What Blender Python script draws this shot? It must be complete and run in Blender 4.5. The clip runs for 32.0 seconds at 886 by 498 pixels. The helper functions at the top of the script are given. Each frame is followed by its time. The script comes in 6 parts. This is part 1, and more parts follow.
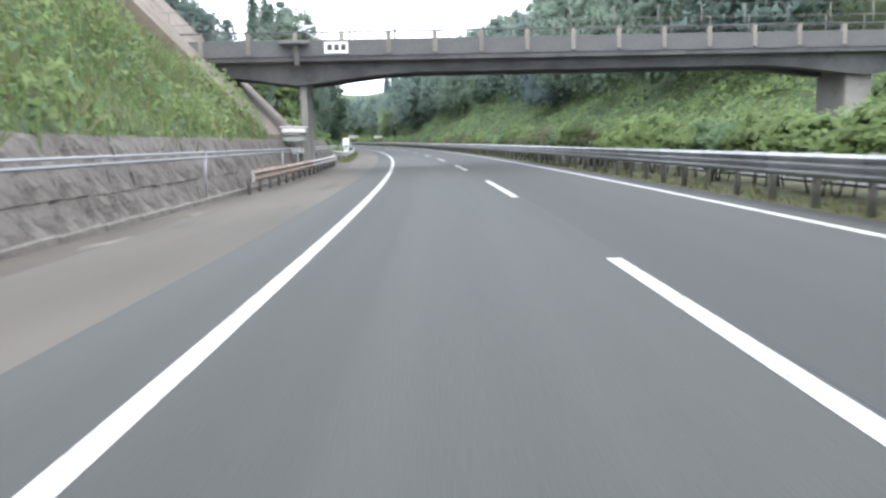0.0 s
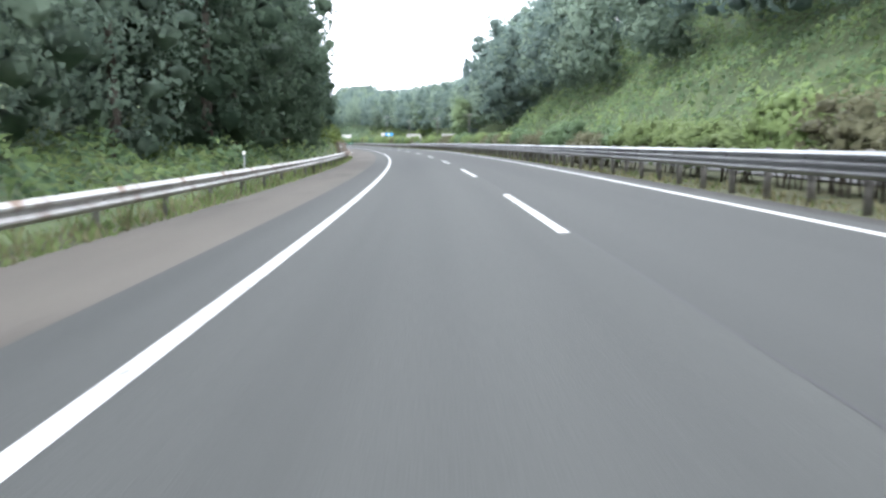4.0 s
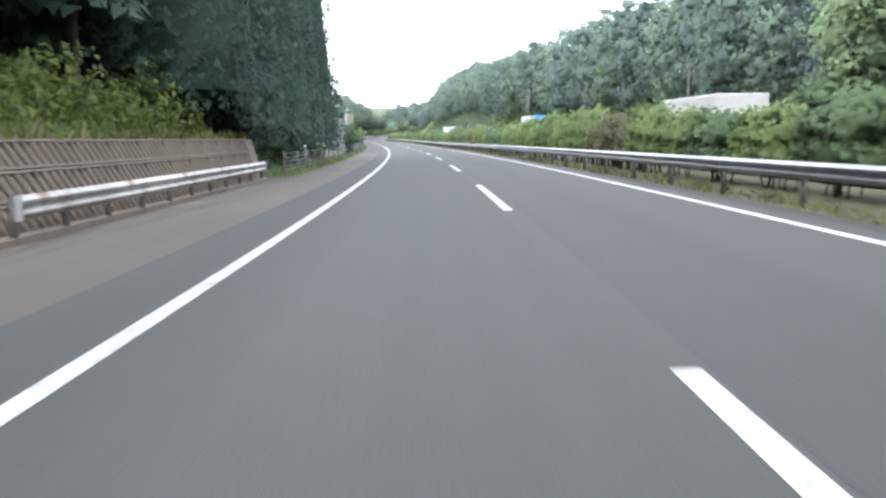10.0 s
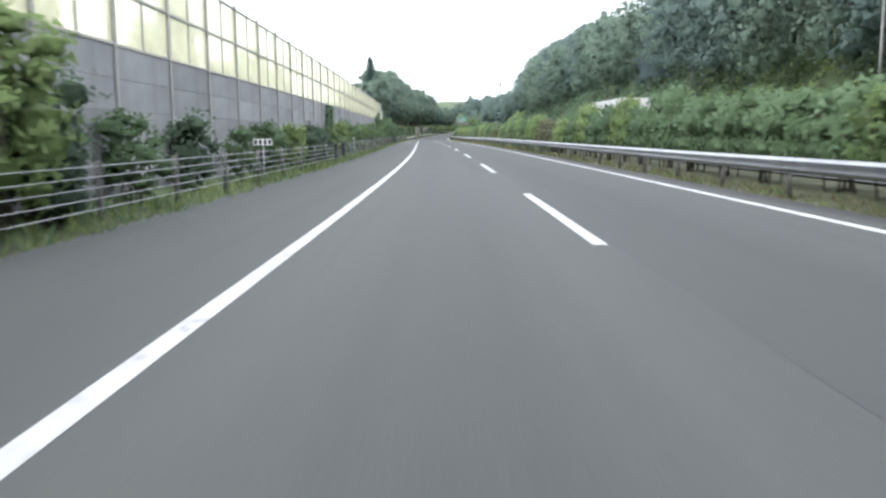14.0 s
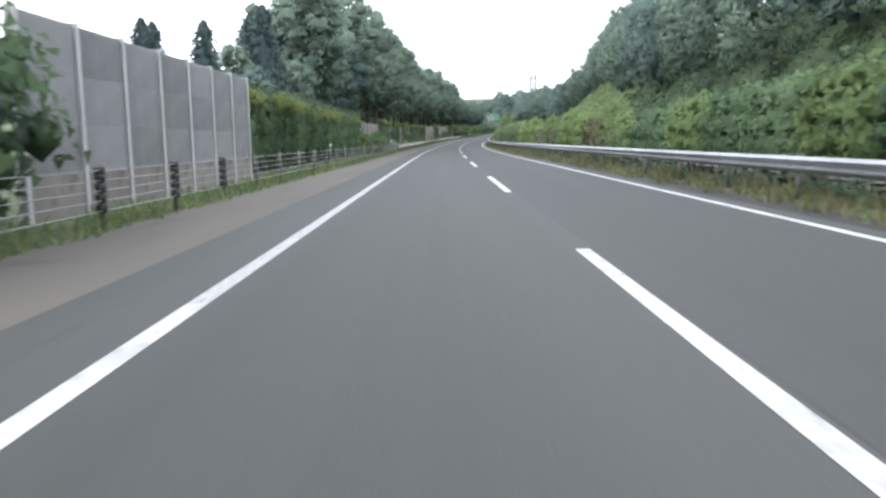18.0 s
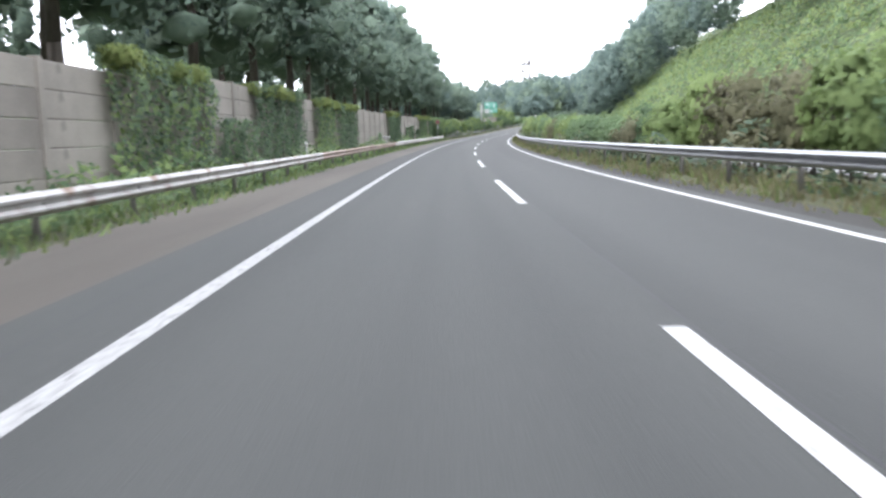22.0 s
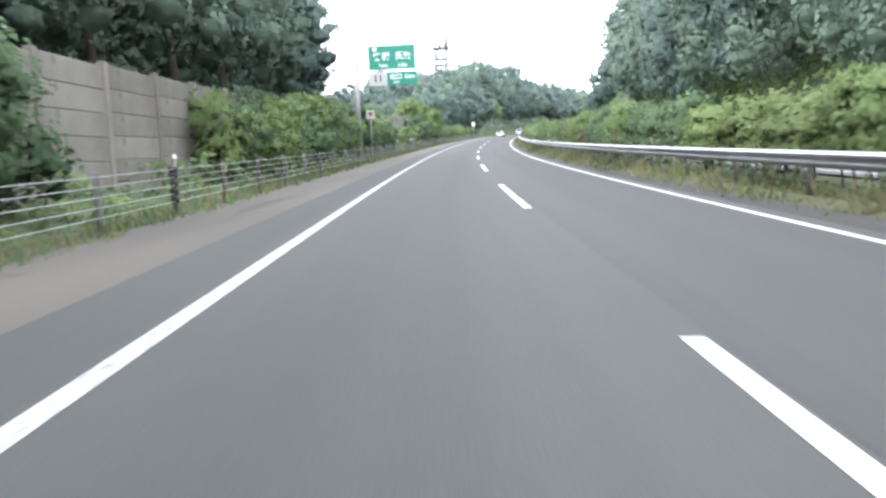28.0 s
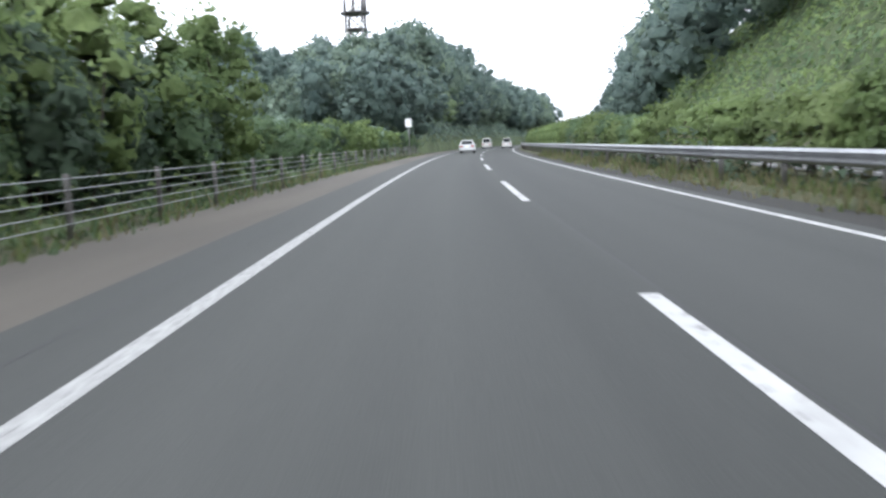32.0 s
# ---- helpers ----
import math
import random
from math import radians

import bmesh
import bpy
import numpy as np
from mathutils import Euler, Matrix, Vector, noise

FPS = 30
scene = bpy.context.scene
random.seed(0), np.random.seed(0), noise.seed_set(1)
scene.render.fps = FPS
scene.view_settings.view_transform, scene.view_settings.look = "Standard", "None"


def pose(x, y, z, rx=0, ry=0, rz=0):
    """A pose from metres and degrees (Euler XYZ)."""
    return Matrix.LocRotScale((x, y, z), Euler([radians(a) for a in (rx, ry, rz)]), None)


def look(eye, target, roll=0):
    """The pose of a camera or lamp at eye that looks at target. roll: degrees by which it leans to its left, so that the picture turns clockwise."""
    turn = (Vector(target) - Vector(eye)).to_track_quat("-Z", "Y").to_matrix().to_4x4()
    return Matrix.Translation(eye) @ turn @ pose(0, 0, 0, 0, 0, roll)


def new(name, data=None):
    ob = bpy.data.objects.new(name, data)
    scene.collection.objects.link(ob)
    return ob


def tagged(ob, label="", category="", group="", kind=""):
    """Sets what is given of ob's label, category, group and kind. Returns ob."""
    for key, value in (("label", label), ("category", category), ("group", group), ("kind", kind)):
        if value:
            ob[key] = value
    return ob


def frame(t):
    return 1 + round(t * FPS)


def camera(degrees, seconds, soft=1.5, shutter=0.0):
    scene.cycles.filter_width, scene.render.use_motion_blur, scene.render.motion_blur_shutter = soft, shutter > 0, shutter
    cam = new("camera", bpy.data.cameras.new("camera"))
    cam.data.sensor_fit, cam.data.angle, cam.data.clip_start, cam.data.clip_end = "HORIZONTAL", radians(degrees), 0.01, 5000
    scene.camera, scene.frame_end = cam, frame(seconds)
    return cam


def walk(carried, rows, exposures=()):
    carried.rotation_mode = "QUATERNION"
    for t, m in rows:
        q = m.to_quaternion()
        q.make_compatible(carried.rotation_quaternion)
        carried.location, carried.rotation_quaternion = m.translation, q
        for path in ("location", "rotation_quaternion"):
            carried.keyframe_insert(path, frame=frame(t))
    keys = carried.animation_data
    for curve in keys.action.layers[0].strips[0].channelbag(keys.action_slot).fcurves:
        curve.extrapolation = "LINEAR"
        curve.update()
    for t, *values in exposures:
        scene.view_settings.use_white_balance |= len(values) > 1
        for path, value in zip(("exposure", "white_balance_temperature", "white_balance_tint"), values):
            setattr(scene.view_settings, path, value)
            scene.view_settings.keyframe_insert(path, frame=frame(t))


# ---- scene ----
# ---------------------------------------------------------------- the road's line
# s: metres along the lane line, u: metres to the right of it, z: metres over the asphalt
STEP = 2.0
S_AXIS = np.arange(-60, 1500, STEP)
# bends in 1/1000 m (left positive) every 40 m, climbs in percent every 60 m
BENDS = [.92, .92, .93, .88, .83, .86, .93, .77, .87, .71, .6, .44, .34, .42, .12, -.04, -.09, -.32, -.4, -.64, -.75, -.79, -.54, -.61,
         -.69, -.75, -.61, -.62, -.71, -.72, -.7, -.67, -.63, -.6, -.56, -.52, -.48, -.44, -.4, -.36]
CLIMBS = [-1.53, -1.37, -1.17, -1.12, -.9, -.96, -.76, -.65, -.45, -.06, -.35, -.32, -.09, .57, 1.05, 1.24, 1.98, 2.83, 2.59, 2.49, 2.37,
          2.24, 2.11, 1.97, 1.84, 1.7, 1.56]
_bend = np.interp(S_AXIS, -60 + 40 * np.arange(len(BENDS)), BENDS) * 1e-3
_climb = np.interp(S_AXIS, -60 + 60 * np.arange(len(CLIMBS)), CLIMBS) * 1e-2
ROAD_A = np.cumsum(_bend) * STEP
ROAD_A -= np.interp(0, S_AXIS, ROAD_A)
ROAD_X, ROAD_Y, ROAD_Z = np.cumsum(-np.sin(ROAD_A)) * STEP, np.cumsum(np.cos(ROAD_A)) * STEP, np.cumsum(_climb) * STEP
for _axis in (ROAD_X, ROAD_Y, ROAD_Z):
    _axis -= np.interp(0, S_AXIS, _axis)
ROAD_BANK = np.convolve(np.pad(_bend, 20, mode="edge"), np.ones(41) / 41, "valid") * 36.0  # cross fall


# the median stands higher and the outer verge lower than the lanes' own plane where the road bends right: s, metres
MEDIAN_LIFT = ((430, 0), (515, .09), (610, .18), (700, .23), (850, .26), (910, .29), (1000, .27), (1300, .2))
VERGE_DROP = ((520, 0), (560, .07), (610, .14), (640, .08), (670, .1), (800, .09), (960, .12), (1300, .1))


def places(s, u, z):
    """World places of arrays of road coordinates."""
    s, u, z = np.broadcast_arrays(np.asarray(s, float), np.asarray(u, float), np.asarray(z, float))
    z = z + np.interp(s, *zip(*MEDIAN_LIFT)) * np.clip((u - 4.3) / .5, 0, 1) - np.interp(s, *zip(*VERGE_DROP)) * np.clip((-u - 4.75) / 2.6, 0, 1)
    a = np.interp(s, S_AXIS, ROAD_A)
    over = np.clip(s - S_AXIS[-1], 0, None) - np.clip(S_AXIS[0] - s, 0, None)
    x = np.interp(s, S_AXIS, ROAD_X) + u * np.cos(a) - over * np.sin(a)
    y = np.interp(s, S_AXIS, ROAD_Y) + u * np.sin(a) + over * np.cos(a)
    return np.stack([x, y, np.interp(s, S_AXIS, ROAD_Z) + z + np.interp(s, S_AXIS, ROAD_BANK) * np.clip(u, -12, 18)], -1)


def at(s, u, z=0.0):
    return Vector(places(s, u, z).tolist())


def stand(s, u, z=0.0, turn=0.0, size=1.0):
    """Pose of a thing that stands upright at a road place, its y along the road."""
    a = math.degrees(np.interp(s, S_AXIS, ROAD_A))
    return Matrix.Translation(at(s, u, z)) @ pose(0, 0, 0, 0, 0, a + turn) @ Matrix.Scale(size, 4)


# ---------------------------------------------------------------- camera
cam = camera(54.08, 32.0, soft=2.6, shutter=.15)
# seconds, s, u, turn from the road's heading, tilt against the road, lean, height of the eye
DRIVE = [(0, -1.62, -1.93, 0.18, -6.93, -2.09, 1.35),
         (1, 24.73, -1.91, 0.14, -6.94, -2.09, 1.3),
         (2, 51.72, -1.89, 0.03, -7.03, -1.87, 1.29),
         (3, 79.08, -1.79, -0.14, -6.97, -1.87, 1.28),
         (6, 163.91, -1.65, 0.45, -6.88, -2.47, 1.28),
         (7, 193.13, -1.73, 0.19, -7.03, -2.16, 1.29),
         (8, 222.49, -1.74, -0.02, -7.09, -1.91, 1.29),
         (9, 252.78, -1.6, -0.21, -7.01, -1.82, 1.29),
         (10, 283.33, -1.34, -0.07, -7.12, -2.11, 1.31),
         (11, 314.75, -1.21, -0.02, -7.25, -2.16, 1.31),
         (12, 344.82, -1.34, 0.35, -7.2, -1.93, 1.29),
         (13, 377.13, -1.56, 0.37, -7.18, -1.91, 1.29),
         (14, 409.04, -1.76, 0.47, -7.35, -1.31, 1.28),
         (17, 506.18, -1.6, -0.07, -7.25, -1.16, 1.3),
         (18, 538.09, -1.6, 0.01, -7.16, -1.2, 1.28),
         (19, 569.84, -1.61, 0.1, -7.29, -1.1, 1.29),
         (20, 600.63, -1.59, -0.11, -7.25, -1.34, 1.26),
         (21, 632.44, -1.56, -0.24, -7.19, -1.02, 1.27),
         (22, 662.32, -1.54, -0.18, -7.21, -1.18, 1.28),
         (23, 693.73, -1.45, -0.01, -7.18, -1.85, 1.3),
         (24, 723.39, -1.61, -0.04, -7.22, -1.35, 1.28),
         (25, 753.6, -1.64, -0.22, -7.17, -1.45, 1.28),
         (28, 842.51, -1.6, -0.16, -6.92, -1.32, 1.28),
         (29, 871.94, -1.48, -0.28, -7.28, -2.02, 1.29),
         (30, 901.55, -1.35, 0.1, -7.31, -1.36, 1.32),
         (31, 931.21, -1.55, 0.1, -6.95, -1.12, 1.26),
         (32, 961.03, -1.64, 0.03, -7.07, -1.14, 1.26)]


def glide(t, column):
    """Smooth curve through one column of the drive."""
    ts, vs = [r[0] for r in DRIVE], [r[column] for r in DRIVE]
    i = max(0, min(len(ts) - 2, max(k for k in range(len(ts)) if ts[k] <= t)))

    def slope(k):
        lo, hi = max(k - 1, 0), min(k + 1, len(ts) - 1)
        return (vs[hi] - vs[lo]) / (ts[hi] - ts[lo])
    h = ts[i + 1] - ts[i]
    p = (t - ts[i]) / h
    return ((2 * p**3 - 3 * p**2 + 1) * vs[i] + (p**3 - 2 * p**2 + p) * h * slope(i)
            + (3 * p**2 - 2 * p**3) * vs[i + 1] + (p**3 - p**2) * h * slope(i + 1))


def eye_pose(t):
    s, u, turn, tilt, lean, high = (glide(t, c) for c in (1, 2, 3, 4, 5, 6))
    a = math.degrees(np.interp(s, S_AXIS, ROAD_A))
    climb = math.degrees(np.interp(s, S_AXIS, _climb))
    bank = math.degrees(math.atan(np.interp(s, S_AXIS, ROAD_BANK)))
    turned = (pose(0, 0, 0, 0, 0, a) @ pose(0, 0, 0, 0, -bank, 0) @ pose(0, 0, 0, 0, 0, turn) @ pose(0, 0, 0, 90 + tilt + climb, 0, 0)
              @ pose(0, 0, 0, 0, 0, lean))
    return Matrix.Translation(at(s, u - high * math.sin(radians(bank)), high)) @ turned


walk(cam, [(k / 2, eye_pose(k / 2)) for k in range(65)], exposures=[(0, 1.58, 6500, 10), (1, 1.68, 6500, 10), (2, 1.86, 6500, 10), (3, 1.90, 6500, 10), (6, 1.98, 6500, 10), (7, 1.74, 6500, 10), (8, 1.81, 6550, 11), (9, 1.80, 6500, 10), (10, 1.85, 6500, 10), (11, 1.95, 6550, 11), (12, 1.83, 6550, 11), (13, 1.55, 6550, 11), (14, 1.37, 6500, 10), (17, 1.25, 6500, 10), (18, 1.25, 6500, 10), (19, 1.30, 6500, 10), (20, 1.44, 6500, 10), (21, 1.60, 6550, 11), (22, 1.86, 6600, 13), (23, 1.82, 6600, 13), (24, 1.82, 6600, 13), (25, 1.70, 6600, 13), (28, 1.97, 6550, 11), (29, 1.72, 6500, 10), (30, 1.55, 6500, 10), (31, 1.30, 6500, 10), (32, 1.08, 6500, 10)])

# ---------------------------------------------------------------- sky and sun (bright overcast)
world = bpy.data.worlds.new("sky")
scene.world = world
world.use_nodes = True
_n = world.node_tree.nodes
_n.clear()
_sky = _n.new("ShaderNodeTexSky")
_sky.sky_type, _sky.sun_disc = "NISHITA", False
_sky.sun_elevation, _sky.sun_rotation, _sky.air_density, _sky.dust_density, _sky.ozone_density = radians(55), radians(150), 1.0, 4.0, 1.0
_hsv = _n.new("ShaderNodeHueSaturation")
_hsv.inputs["Saturation"].default_value = 0.18
_cloud = _n.new("ShaderNodeMix")
_cloud.data_type = "RGBA"
_cloud.inputs["Factor"].default_value = 0.75
_cloud.inputs["B"].default_value = (9.0, 9.75, 11.2, 1)
_bg = _n.new("ShaderNodeBackground")
_bg.inputs["Strength"].default_value = 0.14
_out = _n.new("ShaderNodeOutputWorld")
_l = world.node_tree.links
_l.new(_sky.outputs[0], _hsv.inputs["Color"])
_l.new(_hsv.outputs[0], _cloud.inputs["A"])
_l.new(_cloud.outputs["Result"], _bg.inputs["Color"])
_l.new(_bg.outputs[0], _out.inputs[0])
sun_data = bpy.data.lights.new("sun", "SUN")
sun_data.energy, sun_data.angle, sun_data.color = 0.7, radians(25), (1.0, 0.98, 0.95)
sun = new("sun", sun_data)
sun.matrix_world = look((0, 0, 100), (60, 45, 0))


# ---------------------------------------------------------------- materials
def ramp_mat(name, dark, light, scale=4.0, rough=0.85, bump=0.3, metal=0.0, fine=40.0, spots=None, island=0.0, coords="Object",
             stretch=(1, 1, 1), per_object=0.0, translucent=0.0, bump_dist=0.02, grain=.35, sheen=.5):
    """Two-scale noise between two colours, with relief; island and per_object vary whole pieces."""
    m = bpy.data.materials.new(name)
    m.use_nodes = True
    n, l = m.node_tree.nodes, m.node_tree.links
    b = n["Principled BSDF"]
    b.inputs["Roughness"].default_value, b.inputs["Metallic"].default_value, b.inputs["Specular IOR Level"].default_value = rough, metal, sheen
    tc, mp = n.new("ShaderNodeTexCoord"), n.new("ShaderNodeMapping")
    mp.inputs["Scale"].default_value = stretch
    l.new(tc.outputs[coords], mp.inputs[0])
    big, small = n.new("ShaderNodeTexNoise"), n.new("ShaderNodeTexNoise")
    big.inputs["Scale"].default_value, big.inputs["Detail"].default_value = scale, 5
    small.inputs["Scale"].default_value, small.inputs["Detail"].default_value = fine, 3
    l.new(mp.outputs[0], big.inputs["Vector"])
    l.new(mp.outputs[0], small.inputs["Vector"])
    add = n.new("ShaderNodeMath")
    add.operation, add.inputs[1].default_value = "MULTIPLY_ADD", grain
    l.new(small.outputs["Fac"], add.inputs[0])
    l.new(big.outputs["Fac"], add.inputs[2])
    last = add
    for amount, node, out in ((island, "ShaderNodeNewGeometry", "Random Per Island"), (per_object, "ShaderNodeObjectInfo", "Random")):
        if amount:
            src, mul = n.new(node), n.new("ShaderNodeMath")
            mul.operation, mul.inputs[1].default_value = "MULTIPLY_ADD", amount
            l.new(src.outputs[out], mul.inputs[0])
            l.new(last.outputs[0], mul.inputs[2])
            sub = n.new("ShaderNodeMath")
            sub.operation, sub.inputs[1].default_value = "SUBTRACT", amount / 2
            l.new(mul.outputs[0], sub.inputs[0])
            last = sub
    rng = n.new("ShaderNodeMapRange")
    rng.inputs["From Min"].default_value, rng.inputs["From Max"].default_value = 0.245 + grain / 2, 0.765 + grain / 2
    l.new(last.outputs[0], rng.inputs["Value"])
    ramp = n.new("ShaderNodeValToRGB")
    ramp.color_ramp.elements[0].color, ramp.color_ramp.elements[1].color = (*dark, 1), (*light, 1)
    l.new(rng.outputs[0], ramp.inputs[0])
    colour = ramp.outputs[0]
    if spots:  # stains of their own shape: colour, scale, threshold
        sp, th, mix = n.new("ShaderNodeTexNoise"), n.new("ShaderNodeMapRange"), n.new("ShaderNodeMix")
        sp.inputs["Scale"].default_value, sp.inputs["Detail"].default_value = spots[1], 6
        th.inputs["From Min"].default_value, th.inputs["From Max"].default_value = spots[2], spots[2] + 0.12
        mix.data_type = "RGBA"
        mix.inputs["B"].default_value = (*spots[0], 1)
        l.new(mp.outputs[0], sp.inputs["Vector"])
        l.new(sp.outputs["Fac"], th.inputs["Value"])
        l.new(th.outputs[0], mix.inputs["Factor"])
        l.new(colour, mix.inputs["A"])
        colour = mix.outputs["Result"]
    l.new(colour, b.inputs["Base Color"])
    if bump:
        bp = n.new("ShaderNodeBump")
        bp.inputs["Strength"].default_value, bp.inputs["Distance"].default_value = bump, bump_dist
        l.new(small.outputs["Fac"], bp.inputs["Height"])
        l.new(bp.outputs[0], b.inputs["Normal"])
    if translucent:
        tr, ms = n.new("ShaderNodeBsdfTranslucent"), n.new("ShaderNodeMixShader")
        ms.inputs[0].default_value = translucent
        l.new(colour, tr.inputs[0])
        l.new(b.outputs[0], ms.inputs[1])
        l.new(tr.outputs[0], ms.inputs[2])
        l.new(ms.outputs[0], n["Material Output"].inputs[0])
    return m


def plain_mat(name, colour, rough=0.6, metal=0.0, vary=0.06, scale=3.0):
    return ramp_mat(name, tuple(c * (1 - vary * 2) for c in colour), tuple(min(1, c * (1 + vary)) for c in colour), scale, rough, 0.08, metal)


M_ASPHALT = ramp_mat("asphalt", (0.0288, 0.0311, 0.0291), (0.0554, 0.0581, 0.0542), .35, .92, .5, fine=90, coords="UV", stretch=(1.5, .025, 1),
                     spots=((0.0355, 0.0380, 0.0353), .6, .60), bump_dist=.006)
M_ASPHALT_R = ramp_mat("passing_lane_asphalt", (0.0253, 0.0273, 0.0257), (0.0470, 0.0495, 0.0466), .35, .92, .5, fine=90, coords="UV", stretch=(1.5, .025, 1),
                       spots=((0.0305, 0.0330, 0.0310), .6, .60), bump_dist=.006)
M_SHOULDER = ramp_mat("shoulder_asphalt", (0.0605, 0.0531, 0.0443), (0.1006, 0.0899, 0.0753), .5, .95, .5, fine=80, coords="UV", stretch=(1, .15, 1),
                      spots=((0.0513, 0.0466, 0.0388), .8, .6), bump_dist=.008)
M_DIRT = ramp_mat("gutter_dust", (.050, .042, .033), (.105, .090, .072), .8, .95, .6, fine=30, coords="UV", stretch=(1, .3, 1), spots=((.20, .18, .15), 1.2, .64), bump_dist=.015)
M_STRIP = ramp_mat("dark_edge_asphalt", (.017, .017, .016), (.036, .035, .032), .5, .95, .5, fine=80, coords="UV", stretch=(1, .1, 1), bump_dist=.01)
M_OLD_ASPHALT = ramp_mat("old_asphalt", (0.051, 0.051, 0.051), (0.088, 0.088, 0.086), .5, .95, .4, fine=80, coords="UV", stretch=(1, .1, 1), bump_dist=.006)
M_LINE = ramp_mat("road_paint", (0.288, 0.288, 0.284), (0.448, 0.448, 0.440), 1.5, .75, .3, fine=30, spots=((0.136, 0.136, 0.134), 7, .58), bump_dist=.003)
M_LINE_WORN = ramp_mat("worn_road_paint", (0.2112, 0.2112, 0.2068), (0.3696, 0.3696, 0.3608), 2.5, .8, .3, fine=30, coords="UV", stretch=(9, 2.2, 1), spots=((0.1144, 0.1144, 0.1126), 2.2, .57), bump_dist=.003)
M_SEAM = plain_mat("joint_sealant", (0.034, 0.034, 0.036), .85)
M_GRASS = ramp_mat("verge_soil_and_grass", (0.0258, 0.0374, 0.0102), (0.085, 0.080, 0.042), .9, .95, .8, fine=14, spots=((0.098, 0.084, 0.054), 1.4, .6), bump_dist=.06)
M_HILL = ramp_mat("hill_soil_and_weeds", (0.036, 0.056, 0.024), (0.100, 0.132, 0.056), .25, .97, .9, fine=5, bump_dist=.15)
M_STONE = ramp_mat("weathered_stone_wall", (0.088, 0.078, 0.069), (0.200, 0.178, 0.158), .9, .92, 1.0, fine=6, spots=((0.064, 0.058, 0.050), 1.1, .56), bump_dist=.09)
M_RIB = ramp_mat("brown_ribbed_concrete", (0.122, 0.097, 0.076), (0.216, 0.180, 0.144), .6, .92, .6, fine=12, spots=((0.079, 0.065, 0.050), .9, .6), bump_dist=.02)
# darker copy of the rib concrete: shade between the ribs put into colour
M_RIB_SHADE = ramp_mat("rib_recess_shade", (.105, .085, .066), (.190, .157, .125), .6, .95, .6, fine=12, bump_dist=.02)
M_CONC = ramp_mat("weathered_concrete", (0.150, 0.136, 0.118), (0.258, 0.236, 0.206), .6, .9, .4, fine=18, spots=((0.1088, 0.0973, 0.0835), .8, .62), per_object=.35,
                  bump_dist=.01)
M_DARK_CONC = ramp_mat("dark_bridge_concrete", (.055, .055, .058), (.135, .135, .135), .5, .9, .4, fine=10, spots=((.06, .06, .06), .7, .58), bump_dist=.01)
M_GREY_PANEL = ramp_mat("grey_noise_panel", (0.192, 0.192, 0.196), (0.320, 0.320, 0.320), .8, .7, .2, fine=25, per_object=.35, bump_dist=.005)
M_STEEL = ramp_mat("galvanised_steel", (0.205, 0.209, 0.214), (0.335, 0.340, 0.345), 1.6, .44, .15, metal=.88, fine=30, per_object=.3, bump_dist=.003)
M_RAIL_L = ramp_mat("weathered_rail_steel", (0.288, 0.272, 0.256), (0.480, 0.472, 0.456), 1.2, .55, .2, metal=.45, fine=30, spots=((0.160, 0.096, 0.056), .9, .53),
                    per_object=.35, bump_dist=.003)
M_RAIL_RUST = ramp_mat("rusty_rail_steel", (.15, .10, .072), (.33, .265, .225), 1.4, .75, .3, metal=.15, fine=25, spots=((.15, .095, .068), 1.1, .52), per_object=.3, bump_dist=.004)
M_POST = ramp_mat("dull_post_steel", (.10, .096, .092), (.21, .20, .19), 2.0, .6, .2, metal=.4, fine=30, spots=((.16, .10, .06), 3, .62), per_object=.3)
M_CABLE = plain_mat("cable_steel", (.30, .31, .32), .5, .4)
M_WHITE = plain_mat("white_paint", (.72, .72, .70), .5)
M_GREEN = plain_mat("sign_green", (.012, .22, .15), .35, 0, .04)
M_SIGNWHITE = plain_mat("sign_white", (.82, .82, .82), .35, 0, .03)
M_BLACK = plain_mat("black_rubber", (.02, .02, .02), .6)
M_BARK = ramp_mat("bark", (.035, .028, .022), (.10, .085, .07), 3, .95, .8, fine=12, stretch=(1, 1, .2), bump_dist=.03)


def leaf_mat(name, dark, light, vary=.07, fine=6):
    return ramp_mat(name, dark, light, .22, .6, .5, fine=fine, island=vary, translucent=.48, per_object=.18, bump_dist=.08, grain=.5, sheen=.12)


M_TWIG = leaf_mat("dry_twigs_and_leaves", (.082, .086, .052), (.204, .202, .124))
M_LEAF = leaf_mat("broad_leaves", (.062, .104, .058), (.190, .272, .144))
M_LEAF_BRIGHT = leaf_mat("bright_leaves", (.095, .146, .060), (.268, .350, .145))
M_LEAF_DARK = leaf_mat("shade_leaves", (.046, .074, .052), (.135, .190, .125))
# distance haze put into these leaf colours: paler and bluer
M_FAR = leaf_mat("hazed_leaves", (.096, .142, .116), (.255, .330, .248), fine=3)
M_FAR_DARK = leaf_mat("hazed_dark_leaves", (.078, .120, .112), (.200, .268, .232), fine=3)
M_FAR_BRIGHT = leaf_mat("hazed_bright_leaves", (.120, .175, .100), (.330, .425, .240), fine=3)
M_FAR_CEDAR = leaf_mat("hazed_cedar_needles", (0.0439, 0.0748, 0.0806), (0.1254, 0.1683, 0.1600), fine=3)
M_CEDAR = leaf_mat("cedar_needles", (0.026, 0.053, 0.046), (0.080, 0.127, 0.095))
M_VINE = leaf_mat("slope_vines", (.036, .058, .016), (.120, .160, .042))
M_VINE_LIGHT = leaf_mat("slope_vines_light", (.058, .086, .022), (.180, .222, .064))
